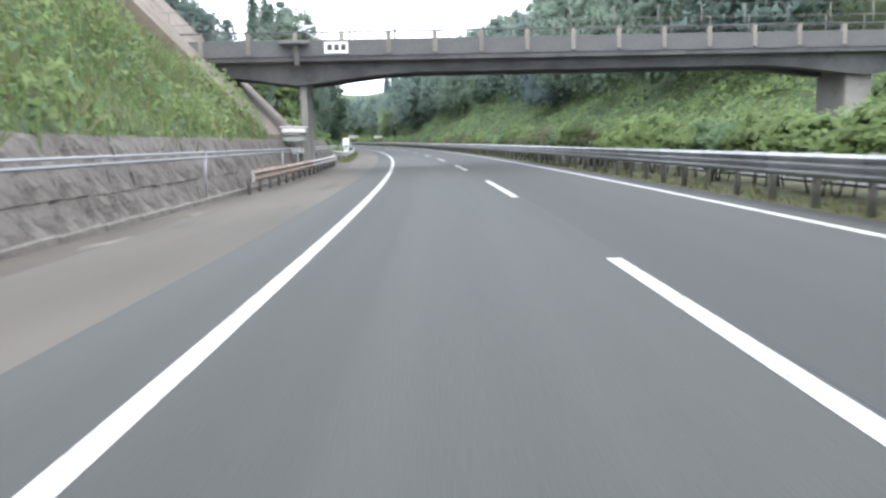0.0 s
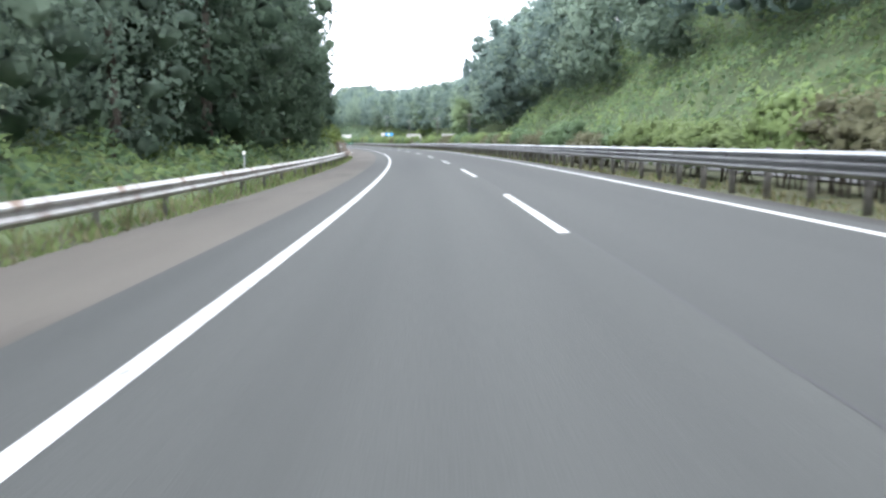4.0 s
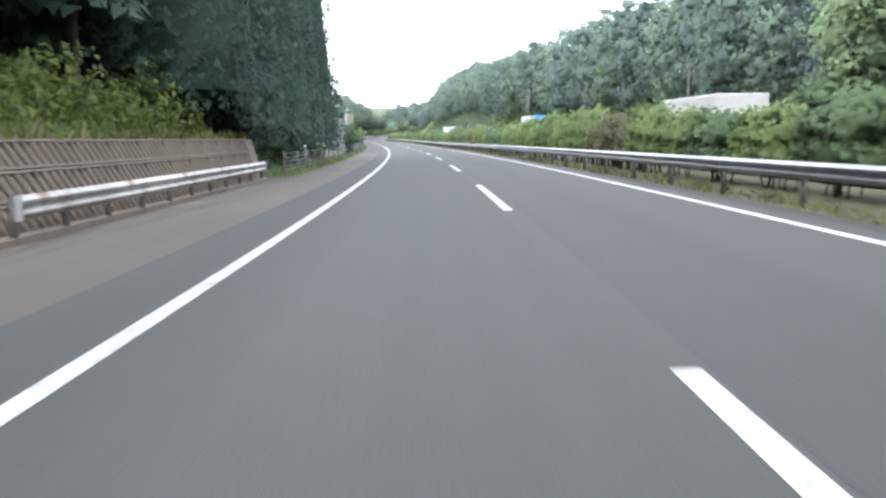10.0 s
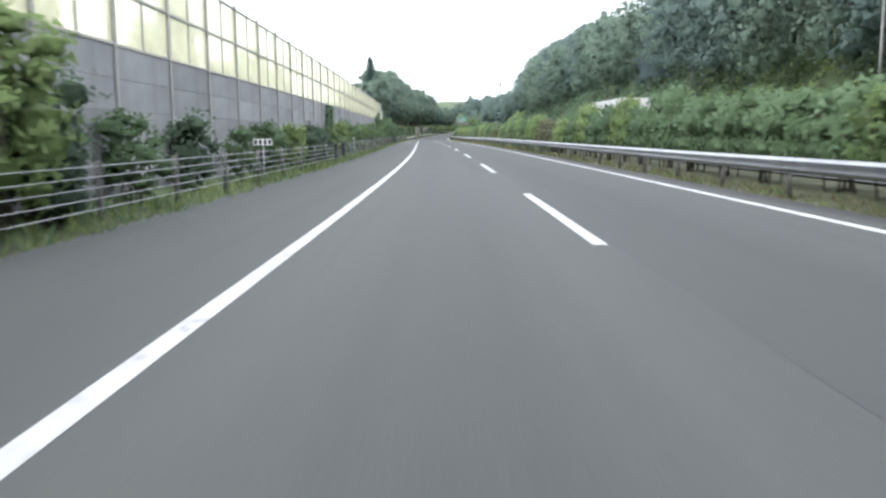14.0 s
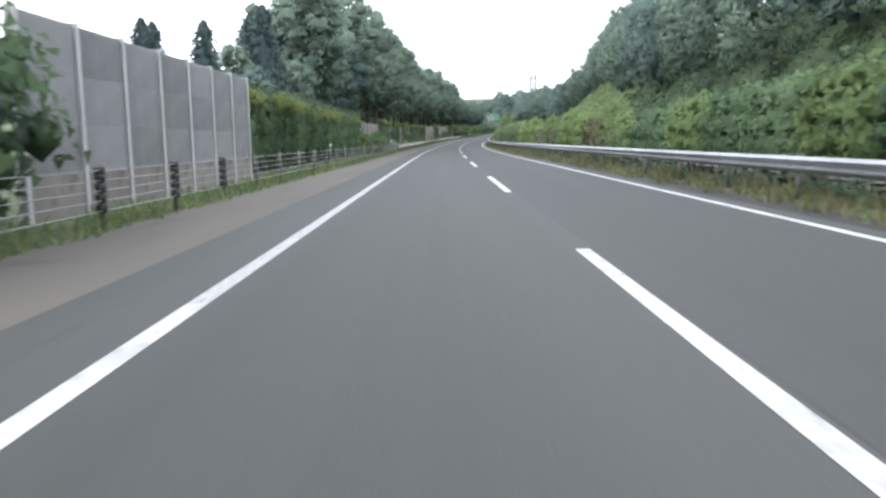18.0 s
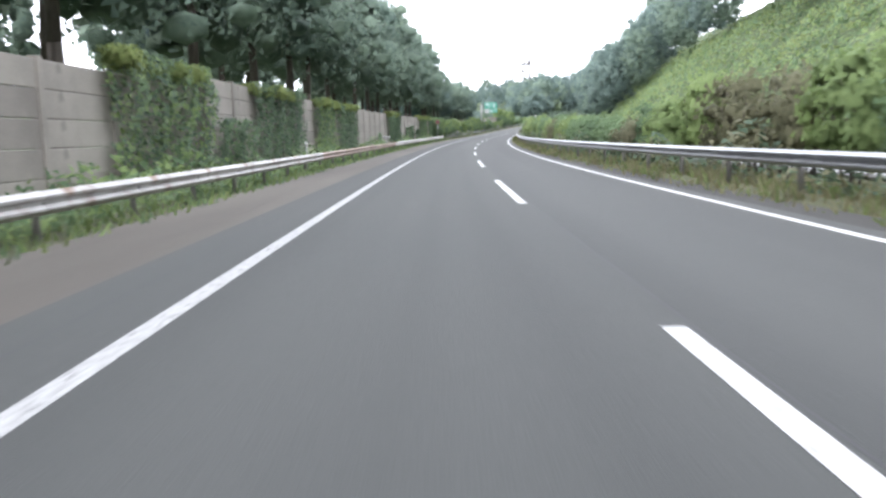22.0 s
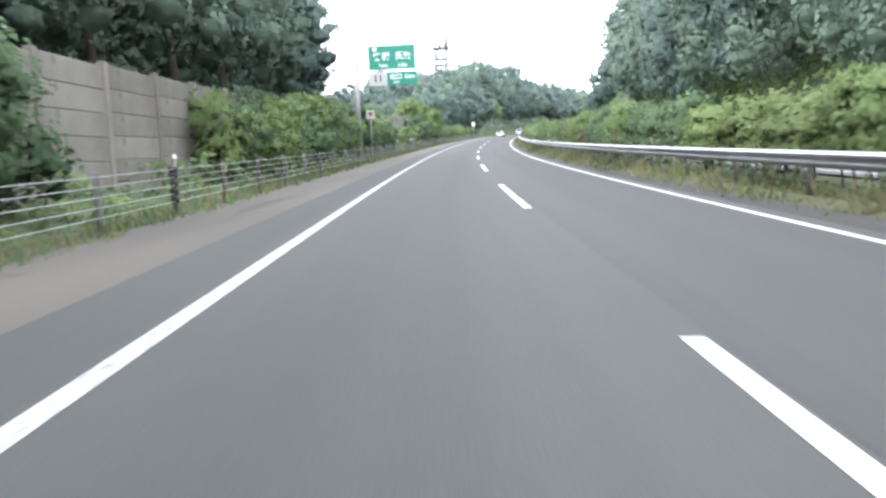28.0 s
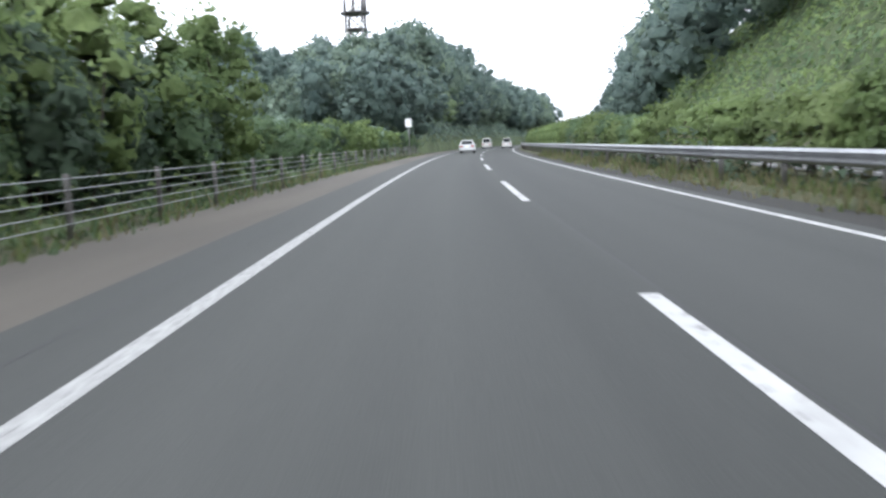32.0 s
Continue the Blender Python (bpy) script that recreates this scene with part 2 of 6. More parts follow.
M_GRASSBLADE = leaf_mat("grass_blades", (0.075, 0.115, 0.040), (0.255, 0.300, 0.130))
M_STRAW = leaf_mat("dry_grass", (.112, .106, .060), (.300, .284, .170))


# ---------------------------------------------------------------- building helpers
def mesh_np(name, verts, faces, mats, index=None, uv=None, smooth=False, normals=None):
    me = bpy.data.meshes.new(name)
    me.from_pydata(verts.tolist() if hasattr(verts, "tolist") else verts, [], faces.tolist() if hasattr(faces, "tolist") else faces)
    for m in (mats if isinstance(mats, (list, tuple)) else [mats]):
        me.materials.append(m)
    if index is not None:
        me.polygons.foreach_set("material_index", np.asarray(index, dtype=np.int32))
    if uv is not None:
        layer = me.uv_layers.new(name="UVMap")
        loops = np.zeros(len(me.loops), dtype=np.int32)
        me.loops.foreach_get("vertex_index", loops)
        layer.data.foreach_set("uv", np.asarray(uv, dtype=np.float32)[loops].ravel())
    if smooth:
        me.polygons.foreach_set("use_smooth", np.ones(len(me.polygons), dtype=bool))
    me.update()
    if normals is not None:
        me.polygons.foreach_set("use_smooth", np.ones(len(me.polygons), dtype=bool))
        me.attributes.new("custom_normal", "FLOAT_VECTOR", "POINT").data.foreach_set("vector", np.ascontiguousarray(normals, dtype=np.float32).ravel())
        me.update()
    return me


def thing(name, data=None, label="", category="", group="", kind="", m=None):
    ob = tagged(new(name, data), label, category, group, kind)
    if m is not None:
        ob.matrix_world = m
    return ob


def part(name, data, parent, label="", m=None):
    """A mesh, or a bmesh's mesh, as one part of a thing."""
    ob = new(name, data)
    ob.parent = parent
    if m is not None:
        ob.matrix_basis = m
    if label:
        ob["label"] = label
    return ob


def box_mesh(name, x0, x1, y0, y1, z0, z1, mat, bevel=0.0):
    bm = bmesh.new()
    bmesh.ops.create_cube(bm, size=1)
    for v in bm.verts:
        v.co = Vector((x0 if v.co.x < 0 else x1, y0 if v.co.y < 0 else y1, z0 if v.co.z < 0 else z1))
    if bevel:
        bmesh.ops.bevel(bm, geom=bm.edges[:], offset=bevel, segments=1, affect="EDGES")
    return bm_mesh(name, bm, mat)


def bm_mesh(name, bm, *mats):
    me = bpy.data.meshes.new(name)
    bmesh.ops.recalc_face_normals(bm, faces=bm.faces[:])
    bm.to_mesh(me)
    bm.free()
    for m in mats:
        me.materials.append(m)
    return me


def tube(bm, a, b, r0, r1=None, sides=8, index=0):
    """A capped, tapered rod from a to b."""
    a, b = Vector(a), Vector(b)
    r1 = r0 if r1 is None else r1
    q = (b - a).to_track_quat("Z", "Y").to_matrix()
    rings = []
    for c, r in ((a, r0), (b, r1)):
        rings.append([bm.verts.new(c + q @ Vector((r * math.cos(k * math.tau / sides), r * math.sin(k * math.tau / sides), 0))) for k in range(sides)])
    for k in range(sides):
        f = bm.faces.new((rings[0][k], rings[0][(k + 1) % sides], rings[1][(k + 1) % sides], rings[1][k]))
        f.material_index, f.smooth = index, True
    for ring in (rings[0][::-1], rings[1]):
        bm.faces.new(ring).material_index = index


def block(bm, x0, x1, y0, y1, z0, z1, index=0):
    vs = [bm.verts.new((x, y, z)) for x in (x0, x1) for y in (y0, y1) for z in (z0, z1)]
    for q in ((0, 1, 3, 2), (4, 6, 7, 5), (0, 4, 5, 1), (2, 3, 7, 6), (0, 2, 6, 4), (1, 5, 7, 3)):
        bm.faces.new([vs[i] for i in q]).material_index = index


def sweep(name, s0, s1, section, mat, step=4.0, closed=True, jitter=0.0):
    """A cross-section [(u, z), ...] drawn along the road, with capped ends."""
    n = max(2, int(round((s1 - s0) / step)) + 1)
    ss = np.linspace(s0, s1, n)
    sec = np.array(section, float)
    k = len(sec)
    u = np.repeat(sec[None, :, 0], n, 0)
    z = np.repeat(sec[None, :, 1], n, 0)
    if jitter:
        r = np.random.RandomState(int(s0 * 7 + s1) % 9999)
        u = u + r.normal(0, jitter, u.shape)
        z = z + r.normal(0, jitter, z.shape)
    v = places(np.repeat(ss[:, None], k, 1), u, z).reshape(-1, 3)
    uv = np.stack([u, np.repeat(ss[:, None], k, 1)], -1).reshape(-1, 2)
    faces = []
    for i in range(n - 1):
        for j in range(k if closed else k - 1):
            a, b = i * k + j, i * k + (j + 1) % k
            faces.append((a, a + k, b + k, b))
    if closed:
        faces += [tuple(range(k)), tuple(range((n - 1) * k, n * k))[::-1]]
    return mesh_np(name, v, faces, mat, uv=uv)


# ---------------------------------------------------------------- ground and road
def lerp(s, table):
    return np.interp(s, [a for a, _ in table], [b for _, b in table])


# left: slope foot, slope top (distance and height); right: slope foot and rise over 20 m
LEFT_FOOT_Z = [(-80, 1.75), (62, 1.7), (70, .4), (80, .3), (180, .3), (190, 1.5), (197, 1.55), (316, 1.55), (325, .1), (1000, .1), (1060, .3), (1085, 2.5), (1320, 3), (1500, 2)]
LEFT_TOP_Z = [(-80, 15), (36, 14), (52, 9), (80, 3.5), (180, 4), (194, 8), (210, 10.5), (300, 10), (330, 2), (560, 1.2), (900, 1.5), (1040, 2.5), (1065, 4),
              (1095, 8.5), (1130, 12), (1165, 15.2), (1210, 16.8), (1260, 16.6), (1320, 13.5), (1500, 12)]
RIGHT_FOOT_U = [(-80, 18), (260, 18), (300, 31), (340, 30), (470, 28), (520, 20), (1500, 20)]
RIGHT_TOP_Z = [(-80, 7), (30, 6.5), (80, 13), (190, 18), (260, 18), (310, 14), (340, 9), (400, 9), (470, 12), (560, 19), (700, 17), (800, 17), (900, 15), (980, 15), (1010, 22), (1060, 22), (1150, 14), (1260, 6), (1500, 4)]
LEFT_BACK = [(-80, .14), (900, .1), (1000, .05), (1500, .05)]
RIGHT_BACK = [(-80, .2), (60, .3), (120, .42), (300, .42), (560, .45), (860, .45), (1150, .4), (1260, .1), (1500, .05)]


# tops of the right-hand woods over the road: rows along the road, columns outwards
TOPS_S = (200, 260, 300, 340, 380, 420, 480, 520, 600, 700, 800, 900, 1000, 1100, 1180, 1260)
TOPS_U = (22, 30, 38, 48, 60, 80)
WOOD_TOPS = np.array(((23, 27, 32, 38, 42, 46), (22, 28, 32, 37, 40, 46), (16, 25, 31, 37, 38, 46), (14, 15, 24, 34, 42, 44),
                      (15, 18, 19, 26, 39, 47), (16, 20, 21, 23, 27, 48), (17, 21, 22, 24, 25, 33), (17, 21, 24, 24, 26, 29),
                      (18, 23, 26, 28, 28, 29), (13, 24, 31, 36, 37, 33), (13, 22, 31, 38, 41, 37), (18, 23, 30, 43, 46, 38),
                      (21, 27, 33, 43, 49, 42), (9, 25, 38, 45, 50, 50), (8, 20, 38, 45, 50, 50), (9, 19, 30, 40, 45, 45)), float)


def wood_top(s, u):
    """Height of the right-hand wood's outline over the road, between the rows and columns above."""
    s, u = np.broadcast_arrays(np.asarray(s, float), np.asarray(u, float))
    i, j = np.interp(s, TOPS_S, range(len(TOPS_S))), np.interp(u, TOPS_U, range(len(TOPS_U)))
    i0, j0 = np.minimum(i.astype(int), len(TOPS_S) - 2), np.minimum(j.astype(int), len(TOPS_U) - 2)
    a, b = i - i0, j - j0
    return ((WOOD_TOPS[i0, j0] * (1 - b) + WOOD_TOPS[i0, j0 + 1] * b) * (1 - a)
            + (WOOD_TOPS[i0 + 1, j0] * (1 - b) + WOOD_TOPS[i0 + 1, j0 + 1] * b) * a)


def height(s, u):
    """The land's height over the road's level."""
    s, u = np.broadcast_arrays(np.asarray(s, float), np.asarray(u, float))
    d = -u
    lf, lt = lerp(s, LEFT_FOOT_Z), lerp(s, LEFT_TOP_Z)
    left = np.where(d < 8.4, -.07, np.where(d < 8.9, -.07 + (d - 8.4) / .5 * (lf + .07), np.where(d < 22, lf + (d - 8.9) / 13.1 * (lt - lf), lt + np.clip(d - 22, 0, 60) * lerp(s, LEFT_BACK))))
    ru, rt = lerp(s, RIGHT_FOOT_U), lerp(s, RIGHT_TOP_Z)
    x = u - ru
    right = np.where(x < 0, -.07, np.where(x < 20, -.07 + x / 20 * rt, rt + np.clip(x - 20, 0, 60) * lerp(s, RIGHT_BACK)))
    right = np.minimum(right, np.maximum(wood_top(s, u) - 6, -.07))
    wave = .5 * np.sin(s * .11 + u * .3) + .4 * np.sin(s * .031 + 1.7) + .3 * np.sin(u * .21 + s * .05)
    rough = wave * np.clip(np.where(u < 0, (d - 9.5) / 6, x / 6), 0, 1)
    return np.where(u < 0, left, right) + rough


GS = np.arange(-160, 1700, 5.0)
GU = np.array([-900, -500, -300, -200, -140, -100, -82, -64, -50, -40, -32, -27, -22, -19, -16, -13.5, -11, -8.9, -8.4, -7.35, -6.6, -4.75, 0, 4.3, 4.8, 9, 14, 18, 19, 20, 22, 24, 27,
               30, 32, 34, 36, 39, 42, 46, 50, 54, 60, 70, 80, 100, 140, 200, 300, 500, 900.0])
_gs, _gu = np.meshgrid(GS, GU, indexing="ij")
_v = places(_gs, _gu, height(_gs, _gu)).reshape(-1, 3)
_w = len(GU)
_f = [(i * _w + j, i * _w + j + 1, (i + 1) * _w + j + 1, (i + 1) * _w + j) for i in range(len(GS) - 1) for j in range(_w - 1)]
_flat = [1 if (j >= 18 and j <= 26) else 0 for i in range(len(GS) - 1) for j in range(_w - 1)]
thing("ground", mesh_np("ground", _v, _f, [M_HILL, M_GRASS], _flat, smooth=True), "hilly ground with weeds and bare soil beside the road", "ground", kind="structure")

# the far ridge across the valley ahead, distance haze painted into its colour
M_RIDGE = ramp_mat("hazed_ridge_woods", (.10, .15, .155), (.17, .23, .225), .012, .97, .8, fine=.12, bump_dist=6)
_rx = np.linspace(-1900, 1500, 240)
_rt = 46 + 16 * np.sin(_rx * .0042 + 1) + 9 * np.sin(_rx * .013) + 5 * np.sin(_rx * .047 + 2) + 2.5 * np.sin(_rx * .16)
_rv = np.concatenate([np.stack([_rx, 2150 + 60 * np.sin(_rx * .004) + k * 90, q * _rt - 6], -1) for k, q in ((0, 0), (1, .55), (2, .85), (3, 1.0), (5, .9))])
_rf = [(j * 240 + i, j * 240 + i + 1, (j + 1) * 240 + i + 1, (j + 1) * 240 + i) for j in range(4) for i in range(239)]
thing("far_ridge", mesh_np("far_ridge", _rv, _rf, M_RIDGE, smooth=True), "wooded ridge far off across the valley, haze painted in as pale blue-green", "backdrop", kind="structure")

thing("road", sweep("road", -80, 1480, [(-4.75, 0), (-3.9, 0), (-2, 0), (.14, 0)], M_ASPHALT, 4, closed=False), "grey asphalt of the slow lane of a motorway", "road", kind="structure")
thing("road", sweep("road", -80, 1480, [(.155, 0), (2, 0), (4.05, 0)], M_ASPHALT_R, 4, closed=False), "slightly darker asphalt of the passing lane", "road", kind="structure")
thing("lane_joint", sweep("lane_joint", -80, 1300, [(.13, .002), (.152, .002)], M_SEAM, 4, closed=False), "thin dark paving joint beside the lane line", "road joint", kind="structure")
thing("shoulder_joint", sweep("shoulder_joint", 505, 1300, [(-4.265, .002), (-4.245, .002)], M_SEAM, 4, closed=False), "thin dark paving joint beside the edge line", "road joint", kind="structure")
for _s in (548.0, 557.5, 852.0, 968.5):
    thing("cross_joint", sweep("cross_joint", _s, _s + .05, [(-6.9, .003), (-3.4, .003)], M_SEAM, 1, closed=False), "dark cross joint in the hard shoulder", "road joint", kind="structure")
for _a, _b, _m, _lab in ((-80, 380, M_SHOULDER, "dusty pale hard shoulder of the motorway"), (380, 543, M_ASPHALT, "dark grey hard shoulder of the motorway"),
                         (543, 1480, M_SHOULDER, "dusty pale hard shoulder of the motorway")):
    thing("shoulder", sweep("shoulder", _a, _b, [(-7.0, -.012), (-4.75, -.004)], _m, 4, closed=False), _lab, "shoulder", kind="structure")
for _a, _b in ((-80, 71), (194, 320)):
    thing("shoulder_edge", sweep("shoulder_edge", _a, _b, [(-8.1, -.02), (-7.0, -.014)], M_DIRT, 3, closed=False), "dusty brown gutter strip between shoulder and wall", "shoulder", kind="structure")
thing("inner_shoulder", sweep("inner_shoulder", -80, 1480, [(4.05, -.004), (4.5, -.01)], M_STRIP, 4, closed=False), "narrow asphalt strip beside the median", "shoulder", kind="structure")
thing("opposite_road", sweep("opposite_road", -80, 1480, [(8.2, -.01), (17.2, -.01)], M_OLD_ASPHALT, 4, closed=False), "asphalt of the opposite carriageway", "road", kind="structure")
for _n2, _u, _wd, _lab in (("edge_line", -3.6, .18, "worn white edge line"), ("edge_line", 3.585, .17, "white edge line beside the median"),
                           ("edge_line", 9.0, .2, "white edge line of the opposite carriageway"), ("edge_line", 16.6, .2, "white edge line of the opposite carriageway")):
    for _a, _b, _m in ((-80, 545, M_LINE), (545, 1300, M_LINE_WORN if _u < 0 else M_LINE)):
        thing(_n2, sweep(_n2, _a, _b, [(_u - _wd / 2, .004), (_u + _wd / 2, .004)], _m, 4, closed=False), _lab + " painted on the asphalt", "road marking", kind="structure")
for k in range(-3, 62):
    _s = 20 * k - 1.0
    _v = places(np.array([_s, _s, _s + 3, _s + 3, _s + 6, _s + 6, _s + 9, _s + 9]), np.array([-.085, .085] * 4), .004)
    thing("lane_dash", mesh_np("lane_dash", _v, [(0, 1, 3, 2), (2, 3, 5, 4), (4, 5, 7, 6)], M_LINE), "white dash of the broken lane line", "road marking", "broken lane line", "structure")
# ---------------------------------------------------------------- foliage shapes
def unit(v):
    return v / (np.linalg.norm(v, axis=1)[:, None] + 1e-9)


def leaf_tufts(rs, centres, normals, size, spread=.7):
    """Pointed leaf tufts, three corners each, with soft normals that follow the crown."""
    n = len(centres)
    out = unit(normals)
    nn = unit(out + rs.normal(0, spread, (n, 3)))
    nn *= np.where((nn * out).sum(1) < 0, -1, 1)[:, None]
    t = unit(np.cross(nn, rs.normal(0, 1, (n, 3))))
    b = np.cross(nn, t)
    sz = size * rs.uniform(.6, 1.35, n)[:, None]
    tip = centres + t * sz * .66 - nn * sz * .14
    base = centres - t * sz * .44
    v = np.stack([base - b * sz * .44, base + b * sz * .44 * rs.uniform(.5, 1, n)[:, None], tip], 1)
    flip = ((np.cross(v[:, 1] - v[:, 0], v[:, 2] - v[:, 0]) * nn).sum(1) < 0)
    v[flip] = v[flip][:, ::-1]
    soft = unit(out + nn * .2 + np.array([0, 0, .15]))
    q = np.arange(3 * n).reshape(-1, 3)
    return v.reshape(-1, 3), np.concatenate([q, q[:, -1:]], 1), np.repeat(soft, 3, 0)


_ico = bmesh.new()
bmesh.ops.create_icosphere(_ico, subdivisions=1, radius=1)
ICO_V = np.array([v.co[:] for v in _ico.verts])
_ico.faces.ensure_lookup_table()
ICO_F = np.array([[v.index for v in f.verts] for f in _ico.faces])
_ico.free()


def lumps_crown(seed, lumps, n_leaf, size, core=.72, up=.35, spread=.7):
    """Leaves spread over lumps (centre, radii); returns verts, faces, material index (0 leaves, 1 core)."""
    rs = np.random.RandomState(seed)
    area = np.array([r[0] * r[2] for _, r in lumps])
    counts = np.maximum(4, (n_leaf * area / area.sum()).astype(int))
    vs, fs, ms, ns, off = [], [], [], [], 0
    mid = np.mean([c for c, _ in lumps], 0)
    for (c, r), k in zip(lumps, counts):
        d = rs.normal(0, 1, (k, 3))
        d[:, 2] = d[:, 2] * .85 + .28
        d /= np.linalg.norm(d, axis=1)[:, None]
        p = np.array(c) + d * np.array(r) * rs.uniform(.6, 1.14, k)[:, None]
        way = unit(np.array([np.array(c) - mid]))[0]
        v, f, nr = leaf_tufts(rs, p, d * .6 + way * .75 + np.array([0, 0, up]), size, spread)
        vs.append(v), fs.append(f + off), ms.append(np.zeros(len(f), int)), ns.append(nr)
        off += len(v)
        if core:  # the closed inner foliage
            e = ICO_V * (1 + rs.uniform(-.2, .2, (len(ICO_V), 1)))
            v = np.array(c) + e * np.array(r) * core
            vs.append(v), fs.append(np.concatenate([ICO_F, ICO_F[:, -1:]], 1) + off), ms.append(np.ones(len(ICO_F), int))
            ns.append(unit(unit(e) * .4 + way * .9 + rs.normal(0, .2, e.shape) + np.array([0, 0, up])))
            off += len(v)
            k2 = max(3, int(k * .1))
            e = unit(rs.normal(0, 1, (k2, 3)))
            v, f, nr = leaf_tufts(rs, np.array(c) + e * np.array(r) * rs.uniform(core, core + .3, k2)[:, None], e * .5 + way * .8 + np.array([0, 0, up]), size * 1.25, .5)
            vs.append(v), fs.append(f + off), ms.append(np.ones(len(f), int)), ns.append(nr)
            off += len(v)
    return np.concatenate(vs), np.concatenate(fs), np.concatenate(ms), np.concatenate(ns)


def tri_quads(f):
    """Face tuples; a repeated last corner makes a triangle."""
    return [tuple(q[:3]) if q[2] == q[3] else tuple(q) for q in f.tolist()]


def broad_lumps(seed, h, r, n=11, low=.35, many=2.0):
    """Leaf clumps of a round crown; many: how much finer the clumps are than the crown's main limbs."""
    rs = np.random.RandomState(seed)
    out = []
    n, small = int(n * many), many ** -.45
    for i in range(n):
        z = h * (low + (1 - low - .1) * (i + .5) / n)
        q = (z / h - low) / (1 - low)
        wide = r * (math.sin(math.pi * min(.97, .22 + .72 * q)) ** .7)
        a = i * 2.4 + rs.uniform(-.5, .5)
        d = wide * rs.uniform(.25, .78)
        k = r * rs.uniform(.34, .56) * small
        out.append(((d * math.cos(a), d * math.sin(a), z), (k, k, k * rs.uniform(.65, .9))))
    return out


def cedar_crown(seed, h, r, n_leaf, size, low=.18):
    rs = np.random.RandomState(seed)
    q = rs.uniform(0, 1, n_leaf) ** 1.25
    z = h * (low + (1 - low) * q)
    lay = .72 + .28 * np.abs(np.sin(q * 34 + rs.uniform(0, 3)))
    wide = r * (1 - q) ** .62 * lay + .12
    a = rs.uniform(0, math.tau, n_leaf)
    lob = 1 + .22 * np.sin(a * 5 + q * 17)
    d = wide * lob * rs.uniform(.62, 1.08, n_leaf)
    p = np.stack([d * np.cos(a), d * np.sin(a), z - d * .12], -1)
    nrm = np.stack([np.cos(a), np.sin(a), np.full(n_leaf, .55)], -1)
    v, f, nr = leaf_tufts(rs, p, nrm, size, .45)
    ring = np.array([[math.cos(k * math.tau / 7), math.sin(k * math.tau / 7)] for k in range(7)])
    cv = [np.array([0, 0, h * .97])]
    for lev in (.7, .45, low + .02):
        cv += [np.array([x * r * (1 - lev) ** .62 * .7, y * r * (1 - lev) ** .62 * .7, h * (low + (1 - low) * (lev - low) / (1 - low))]) for x, y in ring]
    cv = np.array(cv)
    cf = [(0, 1 + k, 1 + (k + 1) % 7, 1 + (k + 1) % 7) for k in range(7)]
    for b0 in (1, 8):
        cf += [(b0 + k, b0 + 7 + k, b0 + 7 + (k + 1) % 7, b0 + (k + 1) % 7) for k in range(7)]
    cn = unit(cv * np.array([1, 1, 0]) + np.array([0, 0, .5]))
    return (np.concatenate([v, cv]), np.concatenate([f, np.array(cf) + len(v)]), np.concatenate([np.zeros(len(f), int), np.ones(len(cf), int)]),
            np.concatenate([nr, cn]))


def trunk_mesh(seed, h, r, limbs=5, spread=1.6):
    rs = np.random.RandomState(seed)
    bm = bmesh.new()
    p = Vector((0, 0, -.4))
    for k in range(4):
        q = Vector((rs.uniform(-.15, .15), rs.uniform(-.15, .15), h * (k + 1) / 4))
        tube(bm, p, q, r * (1 - k * .2), r * (1 - (k + 1) * .2), 7)
        p = q
    for k in range(limbs):
        a, z = k * 2.4 + rs.uniform(-.4, .4), h * rs.uniform(.45, .9)
        tube(bm, (0, 0, z), (spread * math.cos(a), spread * math.sin(a), z + spread * rs.uniform(.4, .9)), r * .42, r * .12, 5)
    return bm_mesh("trunk", bm, M_BARK)


class Kind:
    """A kind of tree: a crown, a trunk and their materials."""
    def __init__(self, crown, leaf, trunk, core=None):
        self.v, self.f, self.i, self.n = crown
        self.leaf, self.core = leaf, core or leaf
        self.crown = mesh_np("crown", self.v, tri_quads(self.f), [leaf, self.core], self.i, normals=self.n)
        self.trunk = trunk


def plant(kind, name, label, s, u, size=1.0, turn=0.0, group="", z=None, category="tree"):
    m = stand(s, u, float(height(s, u)) - .1 if z is None else z, turn, size)
    root = thing(name, None, label, category, group, m=m)
    part("trunk", kind.trunk, root)
    part("crown", kind.crown, root)
    return root


def woods(name, label, trees, kinds):
    """Many far trees, nobody could count them, as one mesh: rows of (kind, s, u, size, turn, squash)."""
    vs, fs, ms, ns, off = [], [], [], [], 0
    for k, s, u, size, turn, sq in trees:
        kd = kinds[k]
        a = turn + float(np.interp(s, S_AXIS, ROAD_A))
        c, sn = math.cos(a), math.sin(a)
        v = kd.v * np.array([size, size, size * sq])
        v = np.stack([v[:, 0] * c - v[:, 1] * sn, v[:, 0] * sn + v[:, 1] * c, v[:, 2]], -1) + places(s, u, height(s, u) - .3)
        ns.append(np.stack([kd.n[:, 0] * c - kd.n[:, 1] * sn, kd.n[:, 0] * sn + kd.n[:, 1] * c, kd.n[:, 2]], -1))
        vs.append(v), fs.append(kd.f + off), ms.append(kd.i + 2 * k)
        off += len(v)
    mats = [m for kd in kinds for m in (kd.leaf, kd.core)]
    me = mesh_np(name, np.concatenate(vs), tri_quads(np.concatenate(fs)), mats, np.concatenate(ms), normals=np.concatenate(ns))
    return thing(name, me, label, "woods", kind="stuff")


